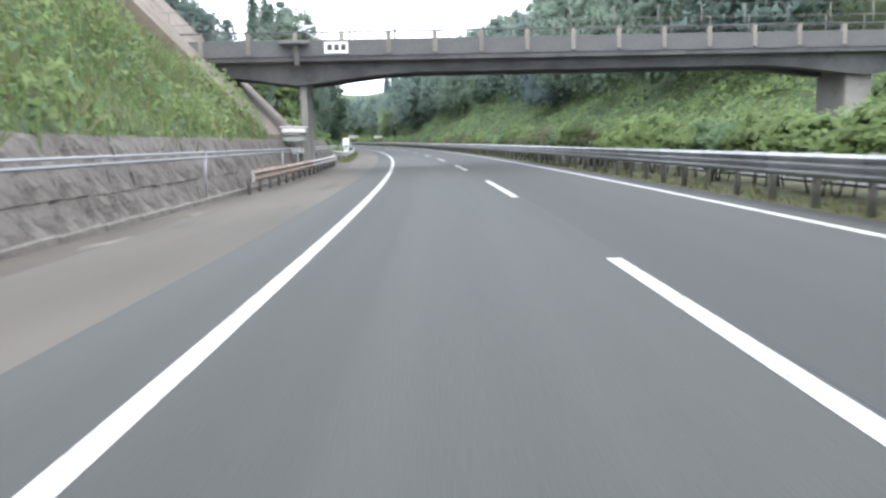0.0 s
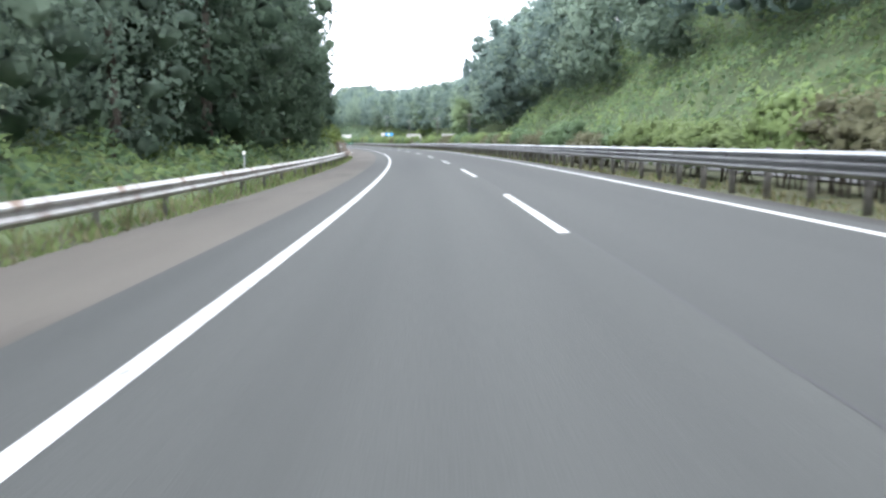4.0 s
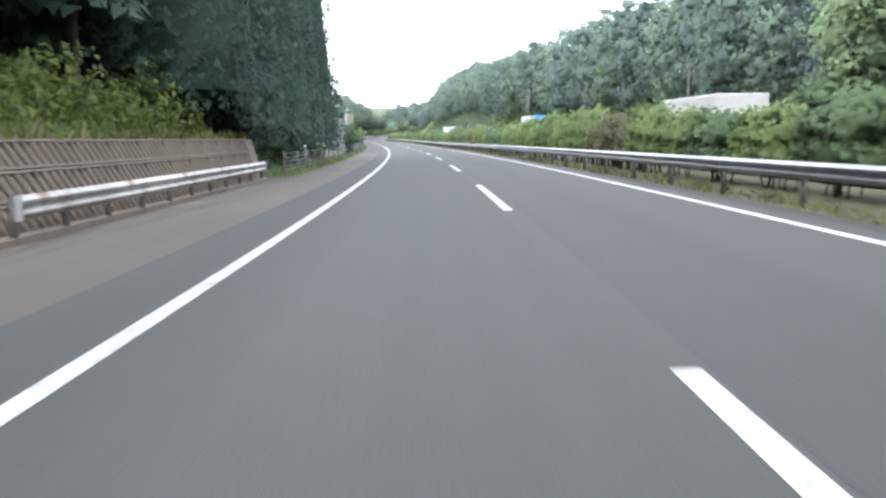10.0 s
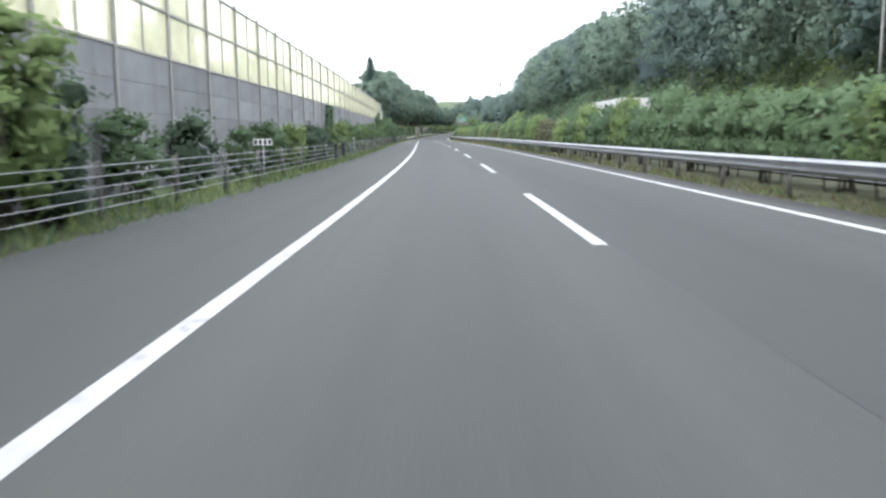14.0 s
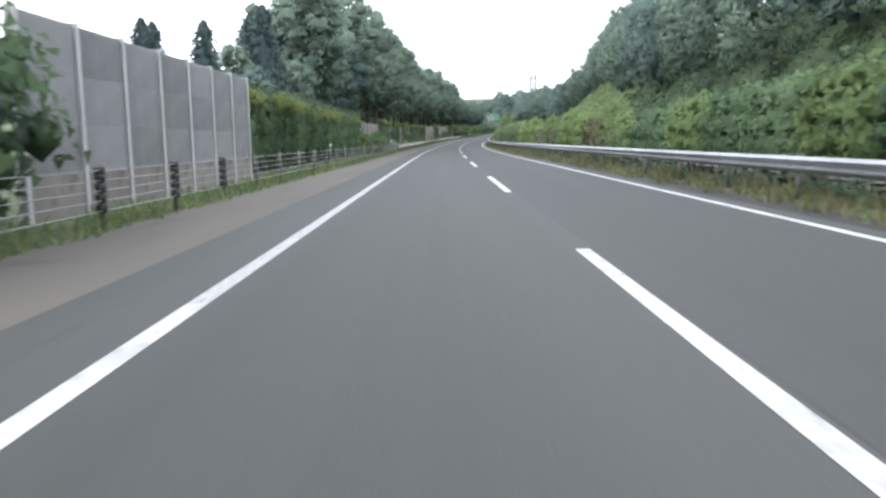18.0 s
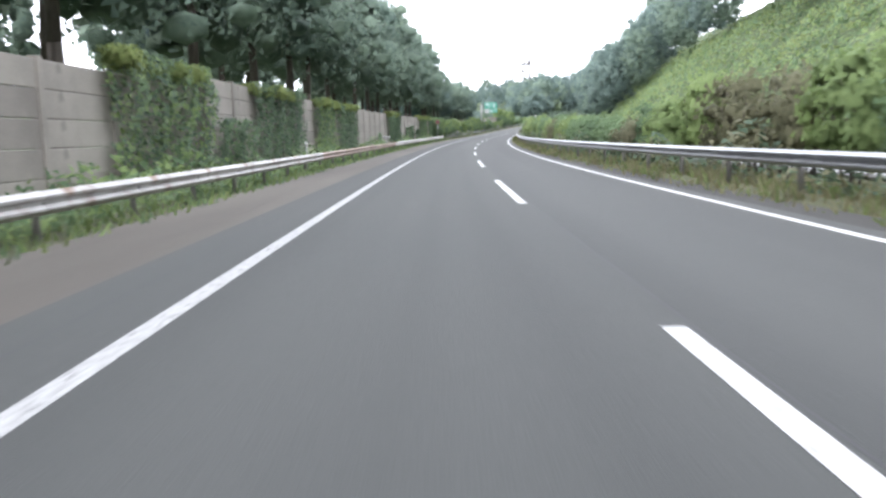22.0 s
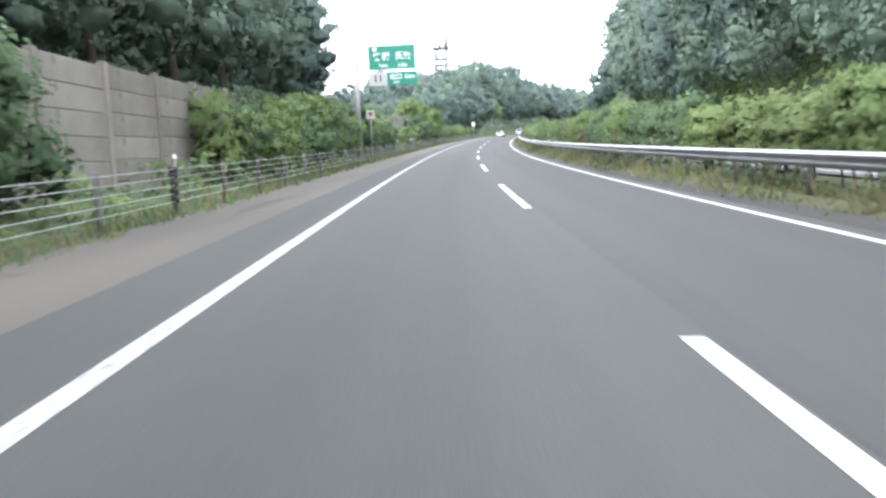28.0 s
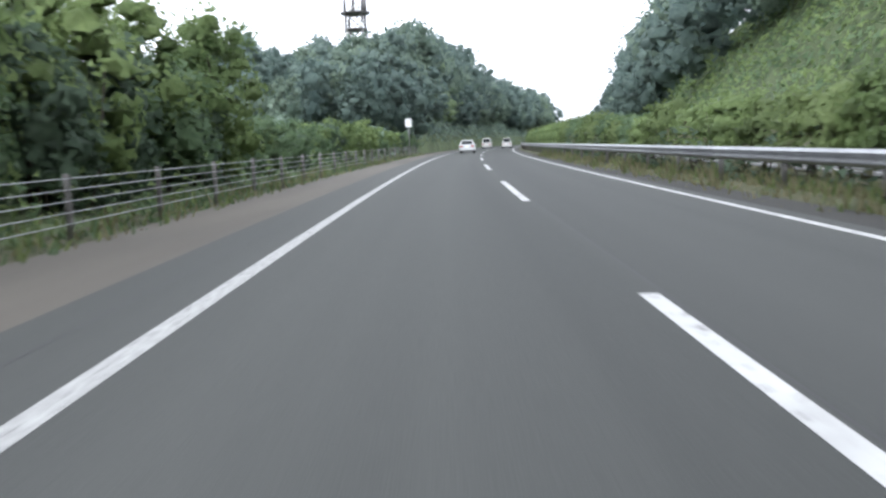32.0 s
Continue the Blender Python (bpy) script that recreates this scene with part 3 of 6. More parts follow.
# far crowns wear the haze-tinted leaf colours
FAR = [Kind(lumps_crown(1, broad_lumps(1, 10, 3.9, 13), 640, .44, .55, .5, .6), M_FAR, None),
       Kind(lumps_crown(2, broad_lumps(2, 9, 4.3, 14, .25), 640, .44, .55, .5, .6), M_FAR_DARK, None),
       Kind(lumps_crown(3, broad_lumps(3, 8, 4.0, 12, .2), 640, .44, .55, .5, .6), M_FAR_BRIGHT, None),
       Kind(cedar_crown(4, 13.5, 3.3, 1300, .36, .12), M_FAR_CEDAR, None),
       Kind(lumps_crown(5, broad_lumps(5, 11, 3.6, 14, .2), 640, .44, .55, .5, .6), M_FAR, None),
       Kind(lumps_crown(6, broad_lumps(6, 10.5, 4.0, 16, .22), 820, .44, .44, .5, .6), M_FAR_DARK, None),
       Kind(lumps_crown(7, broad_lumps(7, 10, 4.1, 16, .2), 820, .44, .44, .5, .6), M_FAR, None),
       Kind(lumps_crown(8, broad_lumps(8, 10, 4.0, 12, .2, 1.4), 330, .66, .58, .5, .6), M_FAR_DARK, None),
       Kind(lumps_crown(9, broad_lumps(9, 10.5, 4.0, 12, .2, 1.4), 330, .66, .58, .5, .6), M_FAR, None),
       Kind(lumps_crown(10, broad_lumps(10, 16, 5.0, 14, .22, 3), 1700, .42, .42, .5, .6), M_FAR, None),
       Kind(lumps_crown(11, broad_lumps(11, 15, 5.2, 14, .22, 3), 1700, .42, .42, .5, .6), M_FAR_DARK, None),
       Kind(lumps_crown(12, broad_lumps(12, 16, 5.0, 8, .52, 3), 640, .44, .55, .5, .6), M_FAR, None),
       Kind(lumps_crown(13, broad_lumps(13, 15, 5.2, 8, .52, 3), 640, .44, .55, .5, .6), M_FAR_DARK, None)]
FAR_HIGH = (10, 9, 8, 13.5, 11, 10.5, 10, 10, 10.5, 16, 15, 16, 15)
rw = random.Random(11)


def scatter(s0, s1, rows, gap, mix, side):
    """Rows of far trees; right of the road their size follows the wood's outline."""
    out = []
    for d in rows:
        s = s0 + rw.uniform(0, gap)
        while s < s1:
            uu = float((lerp(s, RIGHT_FOOT_U) + d) if side > 0 else -d) + rw.uniform(-2.4, 2.4)
            k = rw.choices(range(len(mix)), mix)[0]
            sq = rw.uniform(.85, 1.2)
            size = rw.uniform(.75, 1.25)
            if side > 0:
                room = float(wood_top(s, uu) - height(s, uu)) / sq
                if room > 12 and k != 3 and s < 1060:
                    k = rw.choice((9, 9, 10)) + (2 if d > 19 else 0)
                room /= FAR_HIGH[k]
                size = min(1.75, room) * rw.uniform(1.0, 1.16)
            if size > .42:
                out.append((k, s, uu, size, rw.uniform(0, 6.28), sq))
            s += gap * rw.uniform(.7, 1.3)
    return out


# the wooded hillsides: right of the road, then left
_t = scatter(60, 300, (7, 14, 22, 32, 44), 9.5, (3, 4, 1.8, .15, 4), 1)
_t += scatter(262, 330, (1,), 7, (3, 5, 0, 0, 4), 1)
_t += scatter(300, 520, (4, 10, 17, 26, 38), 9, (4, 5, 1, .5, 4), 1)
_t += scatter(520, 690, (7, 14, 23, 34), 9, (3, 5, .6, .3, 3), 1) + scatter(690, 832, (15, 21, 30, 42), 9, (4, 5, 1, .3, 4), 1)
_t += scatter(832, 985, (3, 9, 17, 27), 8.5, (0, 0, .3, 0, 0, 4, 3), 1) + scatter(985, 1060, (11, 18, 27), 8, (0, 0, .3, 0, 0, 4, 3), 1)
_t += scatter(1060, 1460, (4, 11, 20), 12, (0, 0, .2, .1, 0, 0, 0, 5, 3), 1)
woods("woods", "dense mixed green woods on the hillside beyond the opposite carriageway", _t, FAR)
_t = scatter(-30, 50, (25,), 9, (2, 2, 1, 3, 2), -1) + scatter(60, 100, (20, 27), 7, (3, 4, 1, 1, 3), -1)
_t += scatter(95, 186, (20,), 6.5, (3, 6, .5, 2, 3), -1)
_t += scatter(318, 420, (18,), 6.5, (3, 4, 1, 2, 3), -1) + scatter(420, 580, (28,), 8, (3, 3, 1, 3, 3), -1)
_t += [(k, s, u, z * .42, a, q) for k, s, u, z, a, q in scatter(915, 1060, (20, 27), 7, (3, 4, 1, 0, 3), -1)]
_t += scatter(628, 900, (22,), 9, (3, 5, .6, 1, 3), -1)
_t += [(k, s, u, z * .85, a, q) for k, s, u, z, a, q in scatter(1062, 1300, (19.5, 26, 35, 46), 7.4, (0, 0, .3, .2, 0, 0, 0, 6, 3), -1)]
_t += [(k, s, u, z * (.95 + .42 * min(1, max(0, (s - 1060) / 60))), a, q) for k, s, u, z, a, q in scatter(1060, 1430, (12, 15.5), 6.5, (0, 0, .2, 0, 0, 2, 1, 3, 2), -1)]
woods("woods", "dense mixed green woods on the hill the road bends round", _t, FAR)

# ---------------------------------------------------------------- near trees and bushes
# most near crowns take the haze-tinted leaves too, for the veil over them
NEAR = [Kind(lumps_crown(21, broad_lumps(21, 12, 4.0, 20, .3), 1900, .29, .52, .45, .55), M_FAR_DARK, trunk_mesh(1, 9.5, .24)),
        Kind(lumps_crown(22, broad_lumps(22, 13, 3.7, 20, .38), 1900, .29, .52, .45, .55), M_FAR, trunk_mesh(2, 10.5, .22)),
        Kind(lumps_crown(23, broad_lumps(23, 9, 3.2, 16, .22), 1700, .27, .52, .45, .55), M_LEAF_BRIGHT, trunk_mesh(3, 7, .16))]
LOWTREE = [Kind(lumps_crown(25, broad_lumps(25, 14, 3.9, 26, .03), 4600, .22, .42, .45, .5), M_FAR, trunk_mesh(6, 11, .24)),
           Kind(lumps_crown(26, broad_lumps(26, 13, 4.1, 26, .03), 4600, .22, .42, .45, .5), M_FAR_DARK, trunk_mesh(7, 10, .24))]
TALL = [Kind(lumps_crown(27, broad_lumps(27, 18, 4.6, 30, .28), 2800, .29, .52, .45, .55), M_FAR, trunk_mesh(8, 15, .28, 7, 2.4)),
        Kind(lumps_crown(28, broad_lumps(28, 17, 4.4, 28, .32), 2600, .29, .52, .45, .55), M_FAR, trunk_mesh(9, 14.5, .26, 7, 2.4))]
CEDAR = [Kind(cedar_crown(31, 21, 3.5, 1700, .5, .1), M_CEDAR, trunk_mesh(4, 18, .26, 0)),
         Kind(cedar_crown(32, 18, 3.2, 1600, .48, .2), M_CEDAR, trunk_mesh(5, 15.5, .22, 0))]


def row_of_trees(s0, s1, gap, us, kinds, name, label, group, sizes=(.85, 1.15)):
    s, i = s0, 0
    while s < s1:
        plant(rw.choice(kinds), name, label, s + rw.uniform(-1, 1), us[i % len(us)] + rw.uniform(-.8, .8), rw.uniform(*sizes), rw.uniform(0, 360), group)
        s += gap * rw.uniform(.8, 1.2)
        i += 1


row_of_trees(104, 148, 4.8, (-14, -17), LOWTREE[:1], "broadleaf_tree", "tall dark green broadleaf tree at the wood's edge", "trees at the wood's edge", (1.0, 1.25))
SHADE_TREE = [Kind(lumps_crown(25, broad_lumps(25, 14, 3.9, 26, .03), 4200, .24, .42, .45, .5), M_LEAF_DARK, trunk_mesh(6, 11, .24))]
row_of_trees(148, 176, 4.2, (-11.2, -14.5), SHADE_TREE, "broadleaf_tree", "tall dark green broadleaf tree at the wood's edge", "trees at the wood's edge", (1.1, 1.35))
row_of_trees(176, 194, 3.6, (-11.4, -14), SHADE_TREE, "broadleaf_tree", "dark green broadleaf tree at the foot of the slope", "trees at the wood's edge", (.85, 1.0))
row_of_trees(72, 104, 7, (-16, -20), NEAR[1:], "broadleaf_tree", "light green broadleaf tree on the grassy bank", "trees on the grassy bank", (.7, .9))
row_of_trees(208, 322, 2.2, (-19.5, -22.5, -26), CEDAR, "cedar_tree", "tall dark cedar on top of the planted slope", "cedars above the slope", (.85, 1.2))
row_of_trees(276, 322, 3.0, (-15.5, -17.5), CEDAR, "cedar_tree", "tall dark cedar on top of the planted slope", "cedars above the slope", (.85, 1.05))
NEAR_CEDAR = [Kind(cedar_crown(34, 20, 3.4, 5200, .25, .06), M_CEDAR, trunk_mesh(14, 17, .25, 0))]
row_of_trees(296, 316, 2.4, (-12.6, -14.6), CEDAR, "cedar_tree", "tall dark cedar on top of the planted slope", "cedars above the slope", (.8, .98))
row_of_trees(314, 354, 1.9, (-10.2, -12.4), NEAR_CEDAR, "cedar_tree", "tall dark cedar close behind the cable fence", "dark trees behind the fence", (.8, 1.05))
row_of_trees(350, 400, 6, (-14, -17), NEAR[:2] + CEDAR[1:], "broadleaf_tree", "green broadleaf tree behind the grey noise wall", "trees behind the noise wall", (.7, .95))
row_of_trees(402, 415, 3.8, (-14, -16), NEAR[:2], "broadleaf_tree", "green broadleaf tree behind the end of the noise wall", "trees behind the noise wall", (.78, .92))
row_of_trees(598, 612, 4.5, (-13.2, -16.5), NEAR[:2], "broadleaf_tree", "low broadleaf tree behind the ivy-covered wall", "trees behind the concrete wall", (.5, .68))
row_of_trees(613, 640, 5.4, (-13.2, -16.5), NEAR[:2], "broadleaf_tree", "tall broadleaf tree behind the ivy-covered wall", "trees behind the concrete wall", (1.0, 1.2))
row_of_trees(640, 796, 5.2, (-13.2, -16.8), TALL, "broadleaf_tree", "tall shady broadleaf tree behind the concrete wall", "trees behind the concrete wall", (1.06, 1.2))
row_of_trees(797, 838, 5.0, (-13.5, -16.8), TALL, "broadleaf_tree", "shady broadleaf tree behind the end of the wall", "trees behind the concrete wall", (1.05, 1.2))
row_of_trees(838, 914, 4.0, (-13, -16.5), NEAR[:2], "broadleaf_tree", "dark broadleaf tree behind the roadside bushes", "trees behind the bushes", (.95, 1.1))
row_of_trees(846, 925, 4.6, (-14.6, -17), LOWTREE[:1], "broadleaf_tree", "dark bushy broadleaf tree behind the roadside bushes", "trees behind the bushes", (.74, .9))
row_of_trees(970, 994, 3.2, (-9.6, -11.4), NEAR[2:], "broadleaf_tree", "bushy fresh green tree beside the cable fence", "trees beside the fence", (.56, .66))
row_of_trees(967, 974, 2.6, (-10.2, -11.4), NEAR[2:], "broadleaf_tree", "taller fresh green tree beside the cable fence", "trees beside the fence", (.68, .76))
WIDE_CEDAR = Kind(cedar_crown(33, 17, 3.9, 2200, .55, .15), M_FAR_CEDAR, trunk_mesh(13, 14, .24, 0))
for _s, _u, _k in ((578, -14.5, .34), (581, -16, .36), (585.5, -14.2, .42), (603, -14.6, .62), (606, -16.2, .6), (838, -16, .85), (846, -18, .95)):
    plant(WIDE_CEDAR if _s < 700 else CEDAR[1], "cedar_tree", "single pointed cedar rising over the other trees", _s, _u, _k, 40 * _k, "single cedars")
plant(WIDE_CEDAR, "cedar_tree", "dark cedar behind the end of the noise wall", 414.5, -14, .7, 20, "single cedars")
plant(CEDAR[1], "cedar_tree", "tall pointed cedar over the ivy-covered wall", 618, -15, 1.02, 60, "single cedars")


plant(Kind(lumps_crown(61, broad_lumps(61, 14, 5.2, 22, .2), 2600, .42, .5, .5, .5), M_FAR_BRIGHT, trunk_mesh(12, 10, .3)), "broadleaf_tree",
      "large fresh light green tree before the dark wood", 342, 28.5, .93, 30, "", .1)
plant(NEAR[2], "broadleaf_tree", "round olive green tree before the dark wood", 418, 32.5, 1.5, 80, "", .1)
for _s, _u, _k in ((447, 66, 36), (468, 66, 36), (481, 66, 36.5), (462, 66, 34), (456, 64, 31)):
    plant(WIDE_CEDAR, "cedar_tree", "tall pointed cedar standing over the hillside wood", _s, _u, (_k - float(height(_s, _u))) / 17, 50 * _k, "cedars over the wood")


def stems_mesh(seed, h, n=9, r=.9):
    rs = np.random.RandomState(seed)
    bm = bmesh.new()
    for k in range(n):
        y, x = rs.uniform(-r, r), rs.uniform(-.3, .3)
        tube(bm, (x, y, -.1), (x + rs.uniform(-.4, .4), y + rs.uniform(-.4, .4), h * rs.uniform(.6, .95)), .028, .01, 4)
    return bm_mesh("branchwork", bm, M_BARK)


def hedge_lumps(seed, half, wide, h, n=9):
    rs = np.random.RandomState(seed)
    out = []
    for k in range(n):
        y = -half + 2 * half * (k + .5) / n + rs.uniform(-.15, .15)
        for lev, side in ((.38, -.35), (.38, .35), (.66, -.3), (.66, .3), (.88, 0)):
            r = wide * rs.uniform(.4, .62)
            out.append(((side + rs.uniform(-.15, .15), y + rs.uniform(-.2, .2), h * lev * rs.uniform(.88, 1.06)), (r, r * .9, h * .17)))
    return out


HEDGE = [Kind(lumps_crown(41, hedge_lumps(41, 1.7, .95, 2.2, 5), 1150, .155, .62, .45, .5), M_LEAF_BRIGHT, stems_mesh(1, 2.0)),
         Kind(lumps_crown(42, hedge_lumps(42, 1.7, .95, 2.2, 5), 1150, .155, .62, .45, .5), M_LEAF, stems_mesh(2, 2.0)),
         Kind(lumps_crown(43, hedge_lumps(43, 1.7, .9, 2.0, 5), 1250, .14, .5, .4, .6), M_TWIG, stems_mesh(3, 2.0, 22, 1.6)),
         Kind(lumps_crown(44, hedge_lumps(44, 1.7, 1.0, 2.25, 5), 1150, .155, .62, .45, .5), leaf_mat("yellowing_leaves", (.086, .124, .050), (.252, .322, .140)), stems_mesh(4, 2.0))]
HEDGE_Z = [(-30, 2.0), (60, 2.3), (150, 2.2), (230, 2.2), (258, 2.3), (264, 1.5), (273, 1.4), (279, 2.3), (300, 2.3), (320, 2.6), (335, 2.9), (362, 2.3), (376, 2.9), (400, 3.2), (420, 3.0), (428, 2.3), (440, 2.9),
           (520, 2.7), (555, 3.0), (590, 2.8), (625, 2.9), (645, 3.3), (688, 3.2), (697, 2.2), (715, 2.2), (727, 2.8), (785, 3.0), (860, 2.3), (870, 2.7), (925, 2.7), (975, 2.4), (1300, 2.5)]


def bush(kind, s, u, sx, sy, sz, label, group, name="bush", turn=0.0, z=-.05):
    m = stand(s, u, z, turn) @ Matrix.Diagonal((sx, sy, sz, 1))
    root = thing(name, None, label, "bush", group, m=m)
    part("branchwork", kind.trunk, root)
    part("foliage", kind.crown, root)


_s = -14.0
while _s < 1010:
    if 40 < _s < 250 or 694 < _s < 720:
        _k = rw.choices((0, 1, 2, 3), (.8, 2.2, 4.5, 1.2))[0]
    elif _s < 40:
        _k = rw.choices((0, 1, 2, 3), (4, 2, .3, 2))[0]
    else:
        _k = rw.choices((0, 1, 2, 3), (3.4, 3.6, 1.4, .9))[0]
    _lab = ("leafy bright green hedge bush in the median", "mid-green hedge bush in the median", "dry brown twiggy hedge bush in the median",
            "yellowish green hedge bush in the median")[_k]
    _h = lerp(_s, HEDGE_Z) / 2.55 * rw.uniform(.82, 1.14)
    bush(HEDGE[_k], _s, 6.55 + rw.uniform(-.15, .15), rw.uniform(.85, 1.1), rw.uniform(.95, 1.15), _h, _lab, "median hedge", "hedge_bush", rw.choice((0, 180)))
    _s += 3.45
woods_rows = [(rw.choice((0, 1, 3)), 1010 + 3.4 * k, 6.55, 1.1, 0, 1.1) for k in range(45)]
woods("far_hedge", "far stretch of the clipped green median hedge", woods_rows, HEDGE)

# bushes between the fence and the walls on the outer side
ROUND = [Kind(lumps_crown(51, broad_lumps(51, 3.2, 1.6, 10, .15), 860, .18, .56, .45, .5), M_LEAF, stems_mesh(5, 2.2, 7, .4)),
         Kind(lumps_crown(52, broad_lumps(52, 3.4, 1.5, 10, .15), 860, .18, .56, .45, .5), M_LEAF_BRIGHT, stems_mesh(6, 2.4, 7, .4)),
         Kind(lumps_crown(53, broad_lumps(53, 2.8, 1.5, 9, .1), 860, .18, .56, .45, .5), M_LEAF_DARK, stems_mesh(7, 2.0, 7, .4))]


CREST = [Kind(lumps_crown(55, broad_lumps(55, 1.5, 1.9, 9, .1), 1100, .19, .5, .5, .5), leaf_mat("fresh_creeper_leaves", (.115, .155, .050), (.310, .365, .140)), stems_mesh(8, 1.2, 6, .4))]


def row_of_bushes(s0, s1, gap, u, sizes, kinds, label, group, z=-.05):
    s = s0
    while s < s1:
        k = rw.uniform(*sizes)
        bush(rw.choice(kinds), s + rw.uniform(-.5, .5), u + rw.uniform(-.3, .3), k, k, k * rw.uniform(.9, 1.15), label, group, "bush", rw.uniform(0, 360), z)
        s += gap * rw.uniform(.75, 1.25)


row_of_bushes(337, 355, 2.2, -10.2, (1.05, 1.5), ROUND[2:], "tall green bush grown in front of the noise wall", "bushes before the noise wall")
row_of_bushes(519, 523, 2.5, -8.6, (.55, .7), ROUND[1:2], "light green bush before the noise barrier", "bushes before the noise barrier")
row_of_bushes(396.5, 424, 2.4, -8.5, (.75, 1.1), ROUND, "leafy green bush behind the cable fence", "bushes before the noise barrier")
row_of_bushes(424, 444, 4.8, -8.5, (.5, .8), ROUND[::2], "small dark bush before the noise barrier", "bushes before the noise barrier")
row_of_bushes(444, 530, 2.8, -8.5, (.5, .8), ROUND, "leafy green bush before the noise barrier", "bushes before the noise barrier")
row_of_bushes(530, 550, 2.2, -8.4, (.85, 1.1), ROUND[::2], "dark green bush before the noise barrier", "bushes before the noise barrier")
row_of_bushes(546, 552.5, 2.2, -8.7, (1.15, 1.35), ROUND[::2], "tall dark bush at the end of the noise barrier", "bushes before the noise barrier")
row_of_bushes(80, 97, 1.7, -10.3, (.6, .75), ROUND[1:2], "bright clipped bush on the grassy bank", "bushes on the grassy bank")
row_of_bushes(618, 641, 3.2, -9.0, (.5, .75), ROUND[:2], "leafy green bush before the concrete wall", "bushes before the concrete wall")
_s = 573.0
while _s < 616:
    bush(HEDGE[1], _s, -9.45 + rw.uniform(-.2, .2), .75, .85, rw.uniform(1.35, 1.6), "dark creeper grown thickly over the concrete wall", "creepers on the wall", "creeper", rw.choice((0, 180)))
    _s += 2.9
row_of_bushes(573, 617, 1.9, -9.6, (.42, .6), CREST, "bright yellow-green leafy top of the creepers", "creeper tops on the wall", 2.75)
row_of_bushes(812, 850, 2.7, -9.2, (.9, 1.2), ROUND[:2], "leafy green bush behind the cable fence", "bushes behind the cable fence")
row_of_bushes(853, 861, 3.0, -9.4, (.9, 1.1), ROUND[:2], "leafy green bush behind the cable fence", "bushes behind the cable fence")
row_of_bushes(873, 930, 2.6, -9.4, (.95, 1.25), ROUND[:2], "leafy green bush behind the cable fence", "bushes behind the cable fence")
row_of_bushes(930, 958, 3.0, -9.3, (.72, .92), ROUND[:2], "leafy green bush behind the cable fence", "bushes behind the cable fence")
row_of_bushes(960, 1075, 2.7, -9.4, (.7, .95), ROUND, "leafy green bush behind the cable fence", "bushes behind the cable fence")
row_of_bushes(960, 987, 2.6, -9.8, (1.15, 1.45), ROUND, "tall leafy bush behind the cable fence", "bushes behind the cable fence")


# ---------------------------------------------------------------- weeds and grass
def cover(name, label, s0, s1, u0, u1, per_m2, size, mat, seed, lift=.12, extra=None):
    """Leaves spread over the land, one uncountable mesh."""
    rs = np.random.RandomState(seed)
    n = int((s1 - s0) * abs(u1 - u0) * per_m2)
    s, u = rs.uniform(s0, s1, n), rs.uniform(u0, u1, n)
    patch = np.sin(s * .7 + 3 * np.sin(u * .5)) + np.sin(u * 1.3 + s * .23)
    z = height(s, u) + rs.uniform(0, lift, n) * (1.6 + patch)
    c = places(s, u, z)
    slope = (height(s, u + .5) - height(s, u - .5))
    a = np.interp(s, S_AXIS, ROAD_A)
    nrm = np.stack([-slope * np.cos(a), -slope * np.sin(a), np.ones(n)], -1)
    nrm /= np.linalg.norm(nrm, axis=1)[:, None]
    v, f, nr = leaf_tufts(rs, c, nrm, size, .55)
    mats = mat if isinstance(mat, list) else [mat]
    idx = (rs.uniform(0, 1, n) * len(mats) + .35 * patch).clip(0, len(mats) - .01).astype(int)
    thing(name, mesh_np(name, v, f[:, :3], mats, idx, normals=nr), label, "weeds", kind="stuff")


def blades(name, label, s0, s1, u0, u1, per_m2, h, mats, seed, z=None):
    """Upright grass blades in tufts."""
    rs = np.random.RandomState(seed)
    n = int((s1 - s0) * abs(u1 - u0) * per_m2)
    s, u = rs.uniform(s0, s1, n), rs.uniform(u0, u1, n)
    clump = .55 + .45 * np.sin(s * 1.9 + 2 * np.sin(s * .37)) * np.sin(u * 5 + s * .8)
    base = places(s, u, (height(s, u) if z is None else z) - .02)
    a = rs.uniform(0, math.tau, n)
    side = np.stack([np.cos(a), np.sin(a), np.zeros(n)], -1) * (.018 + .03 * rs.uniform(0, 1, n))[:, None]
    hh = h * clump * rs.uniform(.5, 1.4, n)
    top = base + np.stack([rs.normal(0, .35, n) * hh, rs.normal(0, .35, n) * hh, hh], -1)
    v = np.stack([base - side, base + side, top + side * .3, top - side * .3], 1).reshape(-1, 3)
    idx = (rs.uniform(0, 1, n) * len(mats) + .3 * np.sin(s * .21)).clip(0, len(mats) - .01).astype(int)
    thing(name, mesh_np(name, v, np.arange(4 * n).reshape(-1, 4), mats, idx), label, "grass", kind="stuff")


